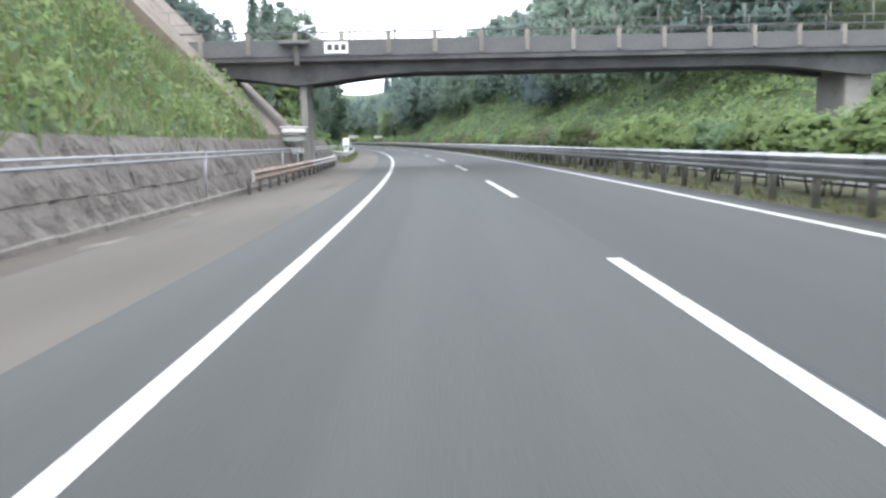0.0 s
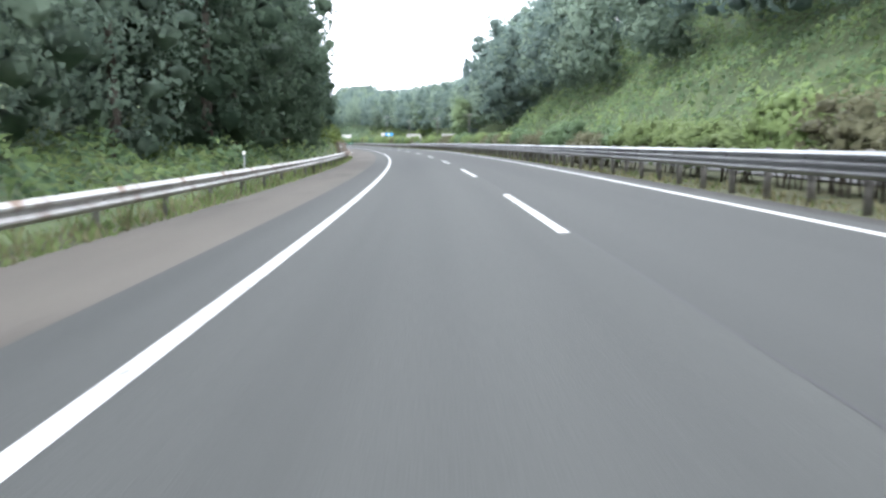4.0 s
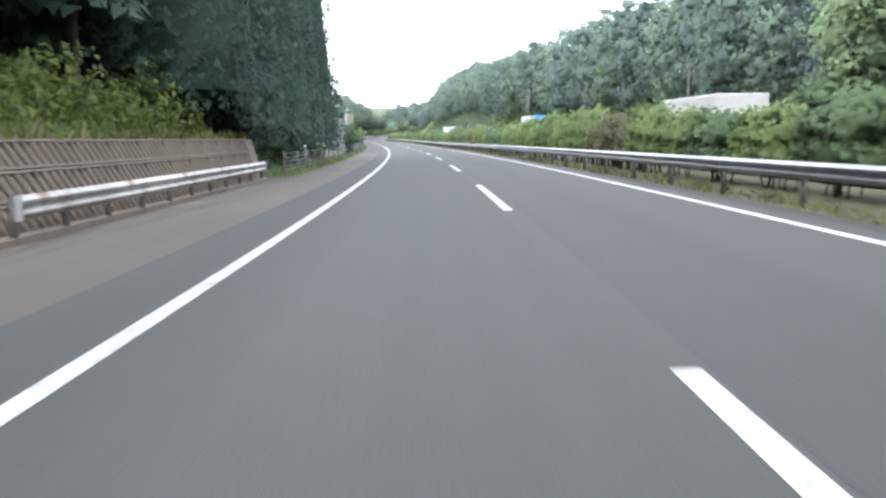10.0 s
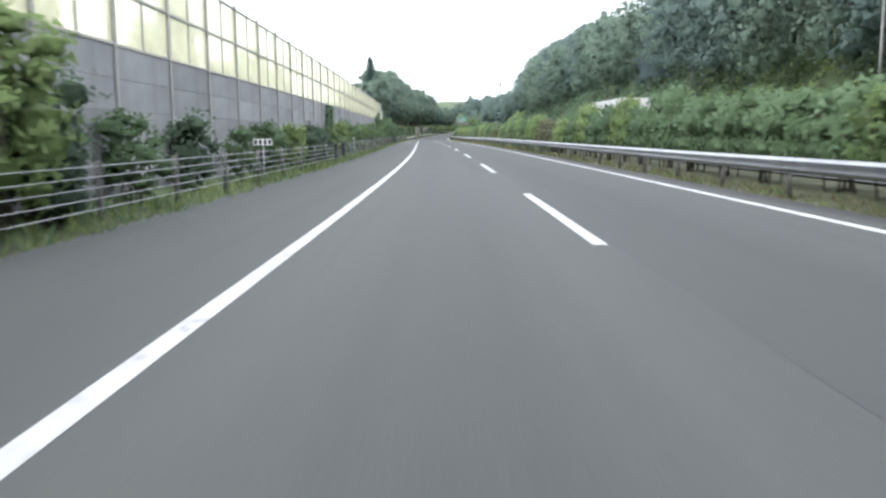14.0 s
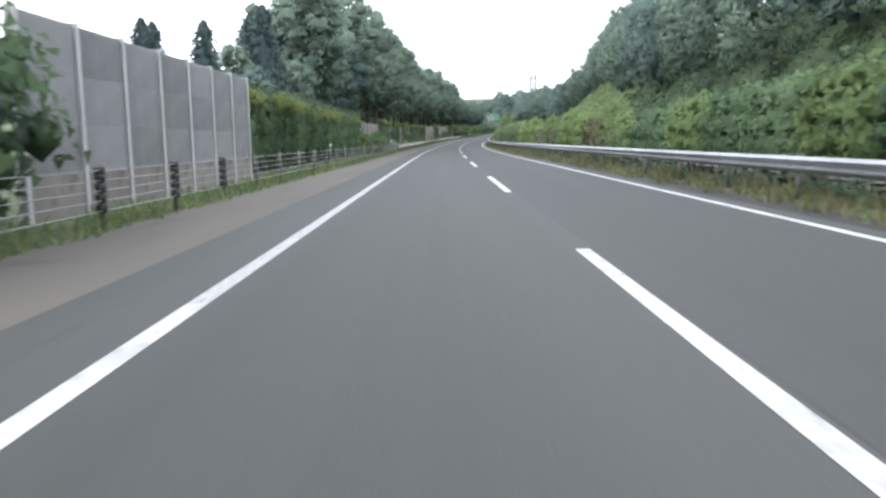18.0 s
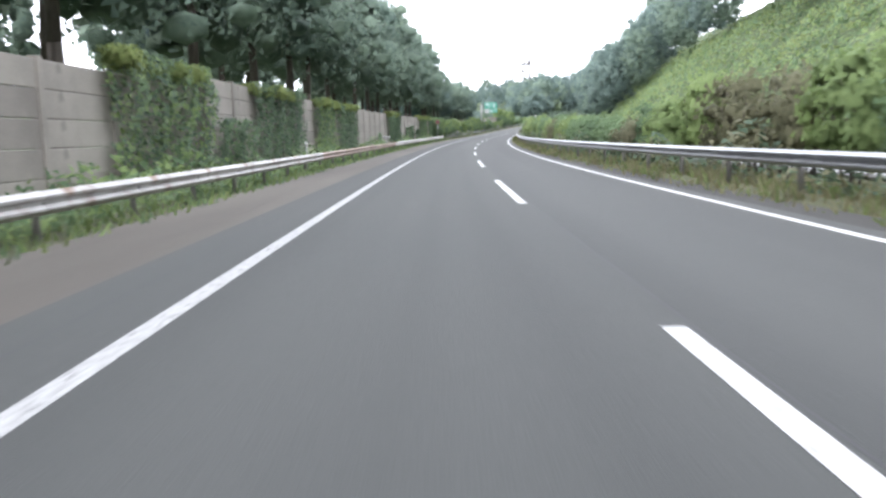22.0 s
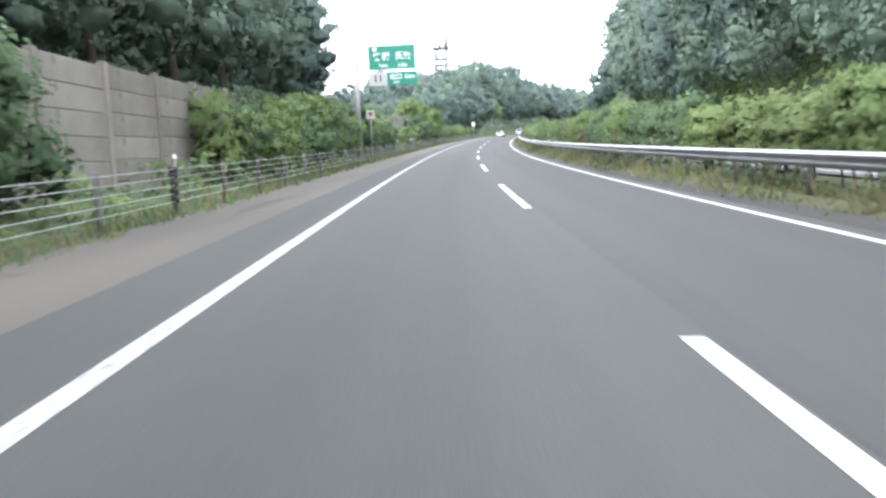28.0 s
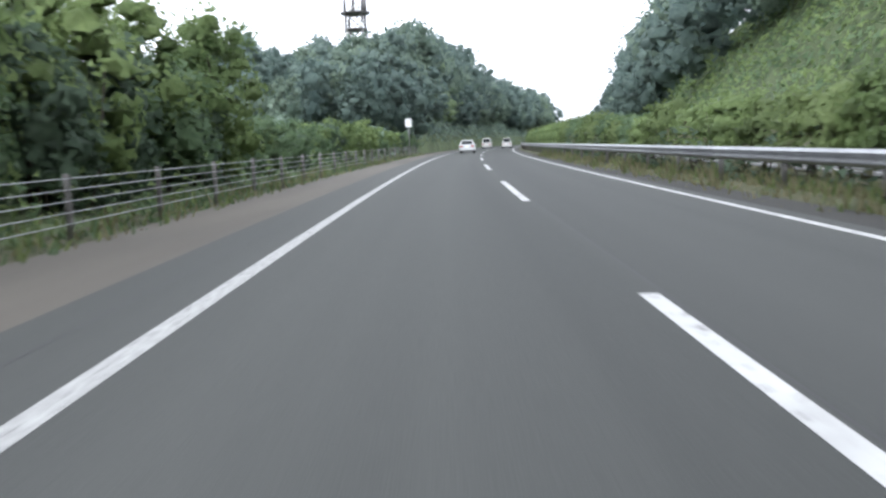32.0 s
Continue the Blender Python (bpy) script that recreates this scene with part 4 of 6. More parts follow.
for _a, _b, _k in ((-30, 37.5, 61), (50, 62, 84)):
    cover("slope_weeds", "thick green creepers and weeds over the roadside slope", _a, _b, -22, -8.8, 32, .22, [M_LEAF, M_LEAF_BRIGHT, M_GRASSBLADE], _k, .5)
cover("slope_weeds", "bright creepers over the upper part of the bridge's apron", 43, 50, -22, -12.5, 32, .22, [M_LEAF, M_LEAF_BRIGHT], 85, .9)
cover("slope_weeds", "thick bright green creepers over the slope above the wall", 188, 324, -23, -8.9, 62, .185, [M_VINE, M_VINE_LIGHT, M_VINE, M_VINE_LIGHT], 62, .6)
cover("bank_weeds", "light green weeds on the low grassy bank", 60, 195, -18, -9, 14, .3, [M_GRASSBLADE, M_LEAF_BRIGHT, M_LEAF], 63, .4)
cover("slope_weeds", "bright green creepers on the slope beyond the opposite carriageway", -30, 80, 18, 34, 14, .4, [M_LEAF_BRIGHT, M_LEAF_BRIGHT, M_LEAF], 64, .8)
cover("slope_weeds", "green weeds on the slope beyond the opposite carriageway", 80, 300, 18, 45, 9, .42, [M_LEAF, M_LEAF_BRIGHT, M_LEAF], 65, .6)
cover("slope_weeds", "green creepers and grass on the tall open slope", 680, 870, 19.5, 38, 12, .4, [M_LEAF, M_LEAF, M_LEAF_BRIGHT, M_GRASSBLADE], 66, .6)
cover("slope_weeds", "dark green undergrowth on the wooded slope", 500, 680, 19.5, 38, 6, .55, [M_LEAF_DARK, M_LEAF, M_LEAF_DARK], 79, .6)
cover("slope_weeds", "green weeds at the foot of the woods", 870, 1200, 19.5, 35, 6, .5, [M_LEAF, M_LEAF_BRIGHT], 67, .6)
cover("field_weeds", "green weeds on the flat land before the woods", 285, 510, 17.8, 36, 5, .58, [M_LEAF, M_GRASSBLADE, M_LEAF_BRIGHT], 68, .5)
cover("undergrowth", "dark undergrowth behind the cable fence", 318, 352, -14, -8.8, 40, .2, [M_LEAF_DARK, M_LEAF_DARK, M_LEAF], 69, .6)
cover("slope_weeds", "dark green weeds at the foot of the wooded hill", 1030, 1330, -26, -8.6, 5, .58, [M_FAR_DARK, M_FAR], 77, .8)
cover("undergrowth", "green undergrowth beside the fence", 810, 1080, -13, -8.6, 18, .24, [M_LEAF, M_LEAF_BRIGHT], 70, .5)
blades("verge_grass", "green verge grass beside the hard shoulder", 66, 196, -8.9, -6.95, 34, .32, [M_GRASSBLADE, M_LEAF_BRIGHT, M_STRAW], 71)
blades("verge_grass", "weedy verge grass under the cable fence", 318, 640, -8.6, -6.75, 30, .34, [M_GRASSBLADE, M_LEAF, M_GRASSBLADE], 72)
blades("verge_grass", "green verge grass under the guardrail", 640, 812, -9.8, -6.6, 24, .32, [M_GRASSBLADE, M_LEAF, M_LEAF_BRIGHT], 73)
blades("verge_grass", "weedy verge grass under the cable fence", 812, 1060, -8.8, -6.6, 24, .34, [M_GRASSBLADE, M_LEAF, M_STRAW], 74)
blades("median_grass", "short dry and green grass along the median", -20, 480, 4.5, 5.6, 34, .2, [M_STRAW, M_GRASSBLADE, M_STRAW], 75)
blades("median_grass", "tall dry straw-coloured grass along the median", 480, 1030, 4.2, 5.7, 46, .36, [M_STRAW, M_GRASSBLADE, M_STRAW], 76)
blades("slope_grass", "tall soft grass over the slope above the stone wall", -8, 37, -17, -8.7, 30, .8, [M_GRASSBLADE, M_LEAF_BRIGHT, M_STRAW], 81)
blades("slope_grass", "grass and creepers hanging over the top of the ribbed wall", 196, 318, -8.9, -8.38, 90, .34, [M_VINE, M_VINE_LIGHT, M_STRAW], 83, 1.58)
blades("slope_grass", "long grass tufts among the creepers on the slope", 192, 322, -15, -8.7, 22, .6, [M_VINE_LIGHT, M_VINE, M_VINE_LIGHT], 82)
# dark leaves paint the shade beneath rail and hedge
cover("undergrowth", "weeds and hedge bottoms under the median guardrail, darkened for the shade there", 470, 1030, 5.15, 6.7, 34, .2, [M_LEAF_DARK, M_LEAF_DARK, M_TWIG], 86, .42)
blades("bank_grass", "tall light green grass on the bank beside the guardrail", 66, 108, -12.5, -8.6, 60, .75, [M_GRASSBLADE, M_LEAF_BRIGHT, M_GRASSBLADE], 78)
cover("undergrowth", "leafy weeds between the guardrail and the concrete wall", 640, 812, -9.8, -7.7, 26, .2, [M_LEAF, M_LEAF, M_LEAF_BRIGHT], 80, .34)
for _a, _b in ((645, 658), (668, 676), (684, 694), (700, 712), (716, 724), (725, 735), (759, 770), (793, 804), (807, 813)):
    row_of_bushes(_a + .8, _b - .4, 1.7, -9.95, (.3, .45), CREST, "bright yellow-green creeper bunch hanging over the wall top", "creeper tops on the wall", 3.3)
# ---------------------------------------------------------------- walls beside the road
def local(root_m, m):
    return root_m.inverted() @ m


def kerb(s0, s1, u, label, h=.12, w=.16, mat=None):
    root_m = stand(s0, u)
    root = thing("kerb", None, label, "kerb", kind="structure", m=root_m)
    n = int((s1 - s0) / 2)
    me = box_mesh("kerb_stone", -w / 2, w / 2, .01, 1.985, -.1, h, mat or M_CONC, .015)
    for k in range(n):
        part("kerb_stone", me, root, m=local(root_m, stand(s0 + 2 * k, u)))


# leaning stone-faced wall before and behind the bridge: a core with courses of blocks on it
thing("retaining_wall", sweep("retaining_wall", -60, 66, [(-8.2, -.1), (-8.25, .02), (-8.85, 1.76), (-9.5, 1.8), (-9.5, -.1)], M_STONE, 1.5, jitter=.02),
      "low leaning stone-faced retaining wall, grey and stained", "wall", kind="structure")
_root_m = stand(-12, -8.2)
stone_face = thing("wall_facing", None, "courses of rough weathered grey stone blocks on the wall", "stone facing", kind="structure", m=_root_m)
STONES = []
for k in range(5):
    rs = np.random.RandomState(80 + k)
    bm = bmesh.new()
    bmesh.ops.create_cube(bm, size=1)
    bmesh.ops.subdivide_edges(bm, edges=bm.edges[:], cuts=1, use_grid_fill=True)
    for v in bm.verts:
        v.co = Vector((v.co.x * .16 + (.05 * rs.uniform(-1, 1) if v.co.x > 0 else 0), v.co.y * 1.345 + rs.uniform(-.03, .03), v.co.z * .55 + rs.uniform(-.02, .02)))
    STONES.append(bm_mesh("stone", bm, M_STONE))
for _row in range(3):
    _sn = -12.0 + .6 * (_row % 2)
    while _sn < (70.2, 68.2, 66.4)[_row]:
        _z = .29 + .56 * _row
        part("stone", STONES[rw.randrange(5)], stone_face,
             m=local(_root_m, stand(_sn, -8.28 - .34 * _z, _z) @ pose(0, 0, 0, 0, -19, 0)))
        _sn += 1.34
_sec = [(-8.2, -.1), (-8.25, .02), (-8.8, 1.62), (-9.5, 1.66), (-9.5, -.1)]
_ev = np.concatenate([places(np.full(5, s), np.array([u for u, _ in _sec]), np.array([z if z < .03 else max(.03, z * q) for _, z in _sec])) for s, q in ((66, 1), (68, .72), (70, .36), (72.2, .02))])
_ef = [(5 * i + j, 5 * i + 5 + j, 5 * i + 5 + (j + 1) % 5, 5 * i + (j + 1) % 5) for i in range(3) for j in range(5)] + [(15, 16, 17, 18, 19)]
thing("wall_end", mesh_np("wall_end", _ev, _ef, M_STONE), "stone wall end sloping down to the ground", "wall", kind="structure")
kerb(-12, 72, -7.95, "low stained kerb at the foot of the stone wall", .1, .14, M_STONE)

# brown concrete wall with slanting ribs: a core coloured darker as recess shade, and ribbed panels in three rows
thing("retaining_wall", sweep("retaining_wall", 195, 319, [(-7.95, -.1), (-7.95, .02), (-8.45, 1.58), (-9.3, 1.6), (-9.3, -.1)], M_RIB_SHADE, 2),
      "low brown concrete retaining wall under the planted slope", "wall", kind="structure")
bm = bmesh.new()
block(bm, -.04, .065, 0, 1.995, 0, .045)
block(bm, -.04, .06, 0, 1.995, .475, .518)
for k in range(6):
    y = .12 + k * .3333
    vs = [bm.verts.new(p) for p in ((.0, y, .03), (.0, y + .20, .03), (.045, y + .155, .03), (.045, y + .045, .03),
                                    (.0, y - .30, .49), (.0, y - .10, .49), (.045, y - .145, .49), (.045, y - .255, .49))]
    for q in ((0, 1, 5, 4), (1, 2, 6, 5), (2, 3, 7, 6), (3, 0, 4, 7), (0, 3, 2, 1), (4, 5, 6, 7)):
        bm.faces.new([vs[i] for i in q])
RIB_PANEL = bm_mesh("ribbed_panel", bm, M_RIB)
_root_m = stand(195, -7.95)
rib_face = thing("ribbed_facing", None, "rows of brown ribbed concrete panels on the wall", "wall facing", kind="structure", m=_root_m)
for _row in range(3):
    for k in range(61):
        _z = .02 + .52 * _row
        part("ribbed_panel", RIB_PANEL, rib_face, m=local(_root_m, stand(195.5 + 2 * k, -7.93 - .32 * _z, _z) @ pose(0, 0, 0, 0, -17.8, 0)))
kerb(197, 317, -7.62, "stained concrete gutter kerb at the foot of the ribbed wall", .1, .22, M_RIB)


def wall_bays(name, label, s0, u, bays, bay, rows, row_h, panel, post, category="noise wall", group="", extra=None, foot=None, base=-.15):
    """A post-and-panel wall: every post and every panel a part."""
    root_m = stand(s0, u, base)
    root = thing(name, None, label, category, group, m=root_m)
    for b in range(bays + 1):
        part("post", post, root, m=local(root_m, stand(s0 + b * bay, u, base)))
        if b == bays:
            break
        for r in range(rows):
            part("panel", foot if foot and r == 0 else panel, root, m=local(root_m, stand(s0 + b * bay, u, base + r * row_h)))
        if extra:
            extra(root, root_m, s0 + b * bay)
    return root


def ribbed_sheet(name, length, h, mat, ribs=26):
    """Grey sheet with upright ribs, road side +x."""
    bm = bmesh.new()
    block(bm, -.06, .0, .06, length - .02, .002, h + .002)
    for k in range(ribs):
        y = .1 + (length - .2) * k / ribs
        block(bm, .0, .035, y, y + .05, .0, h)
    return bm_mesh(name, bm, mat)


def h_post(name, h, mat, w=.16):
    bm = bmesh.new()
    block(bm, -.1, -.085, -w / 2, w / 2, 0, h)
    block(bm, .055, .07, -w / 2, w / 2, 0, h)
    block(bm, -.085, .055, -.01, .01, 0, h)
    return bm_mesh(name, bm, mat)


GREY_SHEET = ribbed_sheet("panel", 2.48, .955, M_GREY_PANEL, 24)
# flat lower row: a windscreen reflection over the ribs, built in as plain concrete
FOOT_PANEL = box_mesh("panel", -.06, .035, .06, 2.46, .002, .958, M_CONC, .008)
GREY_POST = h_post("post", 3.9, plain_mat("pale_post_paint", (.50, .50, .49), .5))
wall_bays("noise_wall", "tall grey ribbed metal noise wall with pale posts", 357.6, -8.75, 10, 2.5, 4, .96, GREY_SHEET, GREY_POST, foot=FOOT_PANEL)
wall_bays("noise_wall", "tall grey ribbed metal noise wall with pale posts", 553.0, -8.75, 7, 2.5, 4, .96, GREY_SHEET, GREY_POST, foot=FOOT_PANEL)

# barrier of grey panels below and milky clear panes above
M_PANE = bpy.data.materials.new("milky_clear_pane")
M_PANE.use_nodes = True
_pn, _pl = M_PANE.node_tree.nodes, M_PANE.node_tree.links
_tr, _tp, _gl, _m1, _m2 = (_pn.new(k) for k in ("ShaderNodeBsdfTranslucent", "ShaderNodeBsdfTransparent", "ShaderNodeBsdfGlossy", "ShaderNodeMixShader", "ShaderNodeMixShader"))
_tr.inputs[0].default_value, _tp.inputs[0].default_value, _gl.inputs["Roughness"].default_value = (.80, .78, .62, 1), (.90, .90, .82, 1), .15
_m1.inputs[0].default_value, _m2.inputs[0].default_value = .45, .06
_dirt = _pn.new("ShaderNodeTexNoise")
_dirt.inputs["Scale"].default_value, _dirt.inputs["Detail"].default_value = 2.2, 5
_dr = _pn.new("ShaderNodeMapRange")
_dr.inputs["To Min"].default_value, _dr.inputs["To Max"].default_value = .25, .7
_pl.new(_dirt.outputs["Fac"], _dr.inputs["Value"])
_pl.new(_dr.outputs[0], _m1.inputs[0])
_pl.new(_tp.outputs[0], _m1.inputs[1])
_pl.new(_tr.outputs[0], _m1.inputs[2])
_pl.new(_m1.outputs[0], _m2.inputs[1])
_pl.new(_gl.outputs[0], _m2.inputs[2])
_pl.new(_m2.outputs[0], _pn["Material Output"].inputs[0])
M_FRAME = plain_mat("beige_frame_paint", (.34, .33, .30), .5)
LOW_PANEL = box_mesh("panel", -.06, .02, .05, 3.97, .001, .719, M_GREY_PANEL, .012)
HIGH_POST = h_post("post", 6.22, M_FRAME)
PANE = box_mesh("pane", -.012, .0, .06, 1.94, .03, 1.18, M_PANE)
MULLION = box_mesh("mullion", -.03, .03, 1.965, 2.035, 3.62, 6.1, M_FRAME)
TRANSOM = box_mesh("transom", -.04, .04, .05, 3.97, 0, .07, M_FRAME)


def panes(root, root_m, s):
    for y in (0, 2.0):
        for z in (3.66, 4.88):
            p = part("pane", PANE, root, m=local(root_m, stand(s + y, -9.2, -.15 + z)))
            p.visible_shadow = False
    part("mullion", MULLION, root, m=local(root_m, stand(s, -9.2, -.15)))
    for z in (3.61, 4.83, 6.06):
        part("transom", TRANSOM, root, m=local(root_m, stand(s, -9.2, -.15 + z)))


wall_bays("noise_barrier", "noise barrier with grey panels below and milky clear panes above", 409.0, -9.2, 34, 4.0, 5, .72, LOW_PANEL, HIGH_POST, extra=panes)
# the stepped ends of the barrier
M_CREAM = plain_mat("cream_panel", (.42, .41, .36), .5)


def end_bay(s, z0, z1):
    """A low bay whose cream top panel slopes from z0 to z1."""
    r = thing("noise_wall", None, "cream-topped end bay of the noise barrier with a sloping top", "noise wall", "barrier end bays", m=stand(s, -9.2, -.15))
    for k in range(5):
        part("panel", LOW_PANEL, r, m=Matrix.Translation((0, 0, k * .72)))
    if z1 > 3.7 or z0 > 3.7:
        bm = bmesh.new()
        block(bm, -.05, .03, .05, 1.96, 3.62, z0)
        block(bm, -.05, .03, 2.0, 3.95, 3.62, z0)
        block(bm, -.09, .07, .0, 4.0, z0, z0 + .1, 1)
        for v in bm.verts:
            if v.co.z > 3.7:
                v.co.z += (z1 - z0) * v.co.y / 4
        part("end_panel", bm_mesh("end_panel", bm, M_CREAM, M_GREY_PANEL), r, "cream sheet panel with a sloping coping")
    part("post", GREY_POST, r)


for _se, _z0, _z1 in ((389, 3.6, 3.6), (393, 3.6, 3.6), (397, 3.6, 3.6), (401, 4.1, 5.1), (405, 5.1, 6.1), (545, 6.1, 4.9), (549, 4.9, 3.7)):
    end_bay(_se, _z0, _z1)

# concrete panel wall
CONC_PANEL = box_mesh("panel", -.07, .03, .09, 3.91, .006, .629, M_CONC, .015)
CONC_POST = box_mesh("post", -.14, .085, -.13, .13, 0, 3.86, M_CONC, .02)
TALL_POST = box_mesh("post", -.14, .085, -.13, .13, 0, 4.5, M_CONC, .02)
wall_bays("concrete_wall", "tall wall of weathered concrete panels between concrete posts", 573, -10.05, 30, 4.0, 6, .635, CONC_PANEL, CONC_POST, "concrete wall", "concrete panel wall", base=-.6)
wall_bays("concrete_wall", "tall wall of weathered concrete panels between concrete posts", 693.5, -10.05, 30, 4.0, 6, .635, CONC_PANEL, CONC_POST, "concrete wall", "concrete panel wall")
wall_bays("concrete_wall", "stretch of weathered concrete panel wall among the bushes", 822, -10.6, 22, 4.0, 6, .635, CONC_PANEL, CONC_POST, "concrete wall", "concrete panel wall")
wall_bays("concrete_wall", "taller stretch of weathered concrete panel wall among the bushes", 910.27, -10.6, 14, 4.0, 7, .635, CONC_PANEL, TALL_POST, "concrete wall", "concrete panel wall", base=-.45)


# ---------------------------------------------------------------- ivy on the walls
def ivy(s0, s1, z0, z1, u=-9.9, seed=0, mats=None, bulge=.5):
    rs = np.random.RandomState(seed)
    n = int((s1 - s0) * (z1 - z0) * 105)
    s, z = rs.uniform(s0, s1, n), z0 + (z1 - z0) * rs.uniform(0, 1, n) ** .85
    edge = np.minimum((s - s0), (s1 - s)) + .25 * np.sin(z * 3.1 + s0)
    keep = edge > rs.uniform(0, .7, n)
    s, z = s[keep], z[keep]
    n = len(s)
    out = bulge * (.25 + .75 * np.abs(np.sin(s * 1.3 + np.sin(z * 1.7)))) * rs.uniform(.2, 1, n)
    c = places(s, u + out, z)
    a = np.interp(s, S_AXIS, ROAD_A)
    nrm = np.stack([np.cos(a), np.sin(a), np.full(n, .45)], -1)
    v, f, nr = leaf_tufts(rs, c, nrm, .165, .5)
    mats = mats or [M_LEAF_DARK, M_LEAF]
    idx = (rs.uniform(0, 1, n) * len(mats)).astype(int)
    thing("ivy", mesh_np("ivy", v, f[:, :3], mats, idx, normals=nr), "dense green ivy climbing the wall panels", "ivy", kind="stuff")


ivy(571.5, 619, -.1, 3.9, seed=1, bulge=.9)
for _i, (_a, _b, _z) in enumerate(((525.5, 529, 3.9), (531, 534.5, 4.4), (538, 541, 3.6), (466, 470, 3.4))):
    ivy(_a, _b, -.1, _z, -9.12, 60 + _i, bulge=.35)
for _i, (_a, _b, _z) in enumerate(((625, 629, 1.2), (632, 641, 1.4), (645, 658, 3.8), (662, 667, 3.0), (668, 676, 3.5), (684, 694, 3.9), (694, 700, 2.2),
                                   (700, 712, 3.9), (716, 724, 3.9), (725, 735, 3.7), (749, 752, 1.6), (759, 770.5, 3.9), (776.5, 779.5, 2.2), (781.5, 786, 2.4),
                                   (789, 792, 1.9), (793.5, 804, 3.6), (807, 813, 3.9))):
    ivy(_a, _b, -.1, _z, seed=10 + _i, mats=[M_LEAF_DARK, M_LEAF, M_LEAF_BRIGHT] if _i in (5, 8, 15) else None, bulge=.45)
ivy(815, 860, 1.2, 4.0, -10.45, 50)
ivy(878, 915, 1.0, 3.9, -10.45, 51)


# ---------------------------------------------------------------- guardrails and cable fence
def beam(name, waves, length, mat, side, tall=1.0):
    """A pressed steel rail: waves pairs of ridges; side +1 puts the ridges at +x."""
    pts = [(0.0, 0.0)]
    z = 0.0
    for k in range(waves):
        pts += [(.02, z + .02), (.08, z + .055), (.085, z + .085), (.02, z + .125)]
        z += .145
    pts += [(0.0, z)]
    z, pts = z * tall, [(x, zz * tall) for x, zz in pts]
    front = [(side * x, zz) for x, zz in pts]
    back = [(side * (x - .014), zz) for x, zz in pts][::-1]
    ring = front + back
    bm = bmesh.new()
    ends = [[bm.verts.new((x, y, zz)) for x, zz in ring] for y in (0.0, length)]
    k = len(ring)
    for i in range(k):
        bm.faces.new((ends[0][i], ends[0][(i + 1) % k], ends[1][(i + 1) % k], ends[1][i]))
    bm.faces.new(ends[0][::-1])
    bm.faces.new(ends[1])
    me = bm_mesh(name, bm, mat)
    return me, z


def post_mesh(h, mat, r=.06, side=1):
    bm = bmesh.new()
    tube(bm, (-side * .11, 0, -.1), (-side * .11, 0, h), r, r, 10)
    block(bm, min(-side * .11, 0), max(-side * .11, 0), -.04, .04, h - .22, h - .10)
    tube(bm, (-side * .02, 0, h - .16), (side * .05, 0, h - .16), .018, .018, 6)
    return bm_mesh("post", bm, mat)


def guardrail(s0, s1, u, rail, post, low, gap, label, group, cap=None, flare=0.0):
    """Beams and posts; with a flare the first 12 m swing away from the road and up the bank."""
    me, h = rail
    base = u

    def off(s):
        return flare * max(0, (s0 + 12 - s) / 12) ** 1.6
    root_m = stand(s0, u)
    root = thing("guardrail", None, label, "guardrail", group, m=root_m)
    n = int(round((s1 - s0) / 4.0))
    for k in range(n):
        climb = math.degrees(math.atan((at(s0 + 4 * k + 4, u).z - at(s0 + 4 * k, u).z) / 4))
        s = s0 + 4 * k
        rusty = me is L2[0] and any(a <= s < b for a, b in ((25, 41), (182, 193), (700, 742)))
        part("rail", L2_RUST[0] if rusty else me, root, m=local(root_m, stand(s, base - off(s), low + .3 * off(s), math.degrees(math.atan((off(s + 4) - off(s)) / 4)))
                                       @ pose(0, 0, 0, climb + math.degrees(.3 * (off(s + 4) - off(s)) / 4), 0, 0)))
    for k in range(int((s1 - s0) / gap) + 1):
        s = s0 + k * gap + (.0 if k else .15)
        part("post", post, root, m=local(root_m, stand(s, base - off(s), .3 * off(s))))
    if cap:
        for s in (s0, s0 + 4 * n):
            part("end_cap", cap, root, m=local(root_m, stand(s, base - off(s), low + .3 * off(s))))


R3, R2 = beam("rail", 3, 4.03, M_STEEL, -1), beam("rail", 2, 4.03, M_STEEL, -1)
L2, L2_RUST = beam("rail", 2, 4.03, M_RAIL_L, 1, 1.25), beam("rail", 2, 4.03, M_RAIL_RUST, 1, 1.25)
POST_R3, POST_R2, POST_L = post_mesh(.95, M_POST, .075, -1), post_mesh(.72, M_POST, .06, -1), post_mesh(.70, M_POST, .06, 1)
bm = bmesh.new()
for k in range(9):
    a0, a1 = -math.pi / 2 + math.pi * k / 9, -math.pi / 2 + math.pi * (k + 1) / 9
    vs = [bm.verts.new((.02 + .09 * math.cos(a), -.09 * math.sin(a) * .6, z)) for a in (a0, a1) for z in (0, .362)]
    bm.faces.new((vs[0], vs[2], vs[3], vs[1]))
CAP_L = bm_mesh("end_cap", bm, M_RAIL_L)
for k in range(3):
    guardrail(-60 + 110.5 * k, 50.5 + 110.5 * k, 4.82, R3, POST_R3, .49, 2.0, "three-ridged galvanised steel guardrail on close-set round posts", "median guardrail")
for k in range(8):
    guardrail(274 + 128 * k, 402 + 128 * k, 4.82, R2, POST_R2, .45, 4.0, "two-ridged galvanised steel guardrail along the median", "median guardrail")
_tr_m = stand(271.6, 4.82, 0)
_tp = thing("transition_rail", None, "steel end piece joining the taller and lower guardrails", "guardrail", m=_tr_m)
bm = bmesh.new()
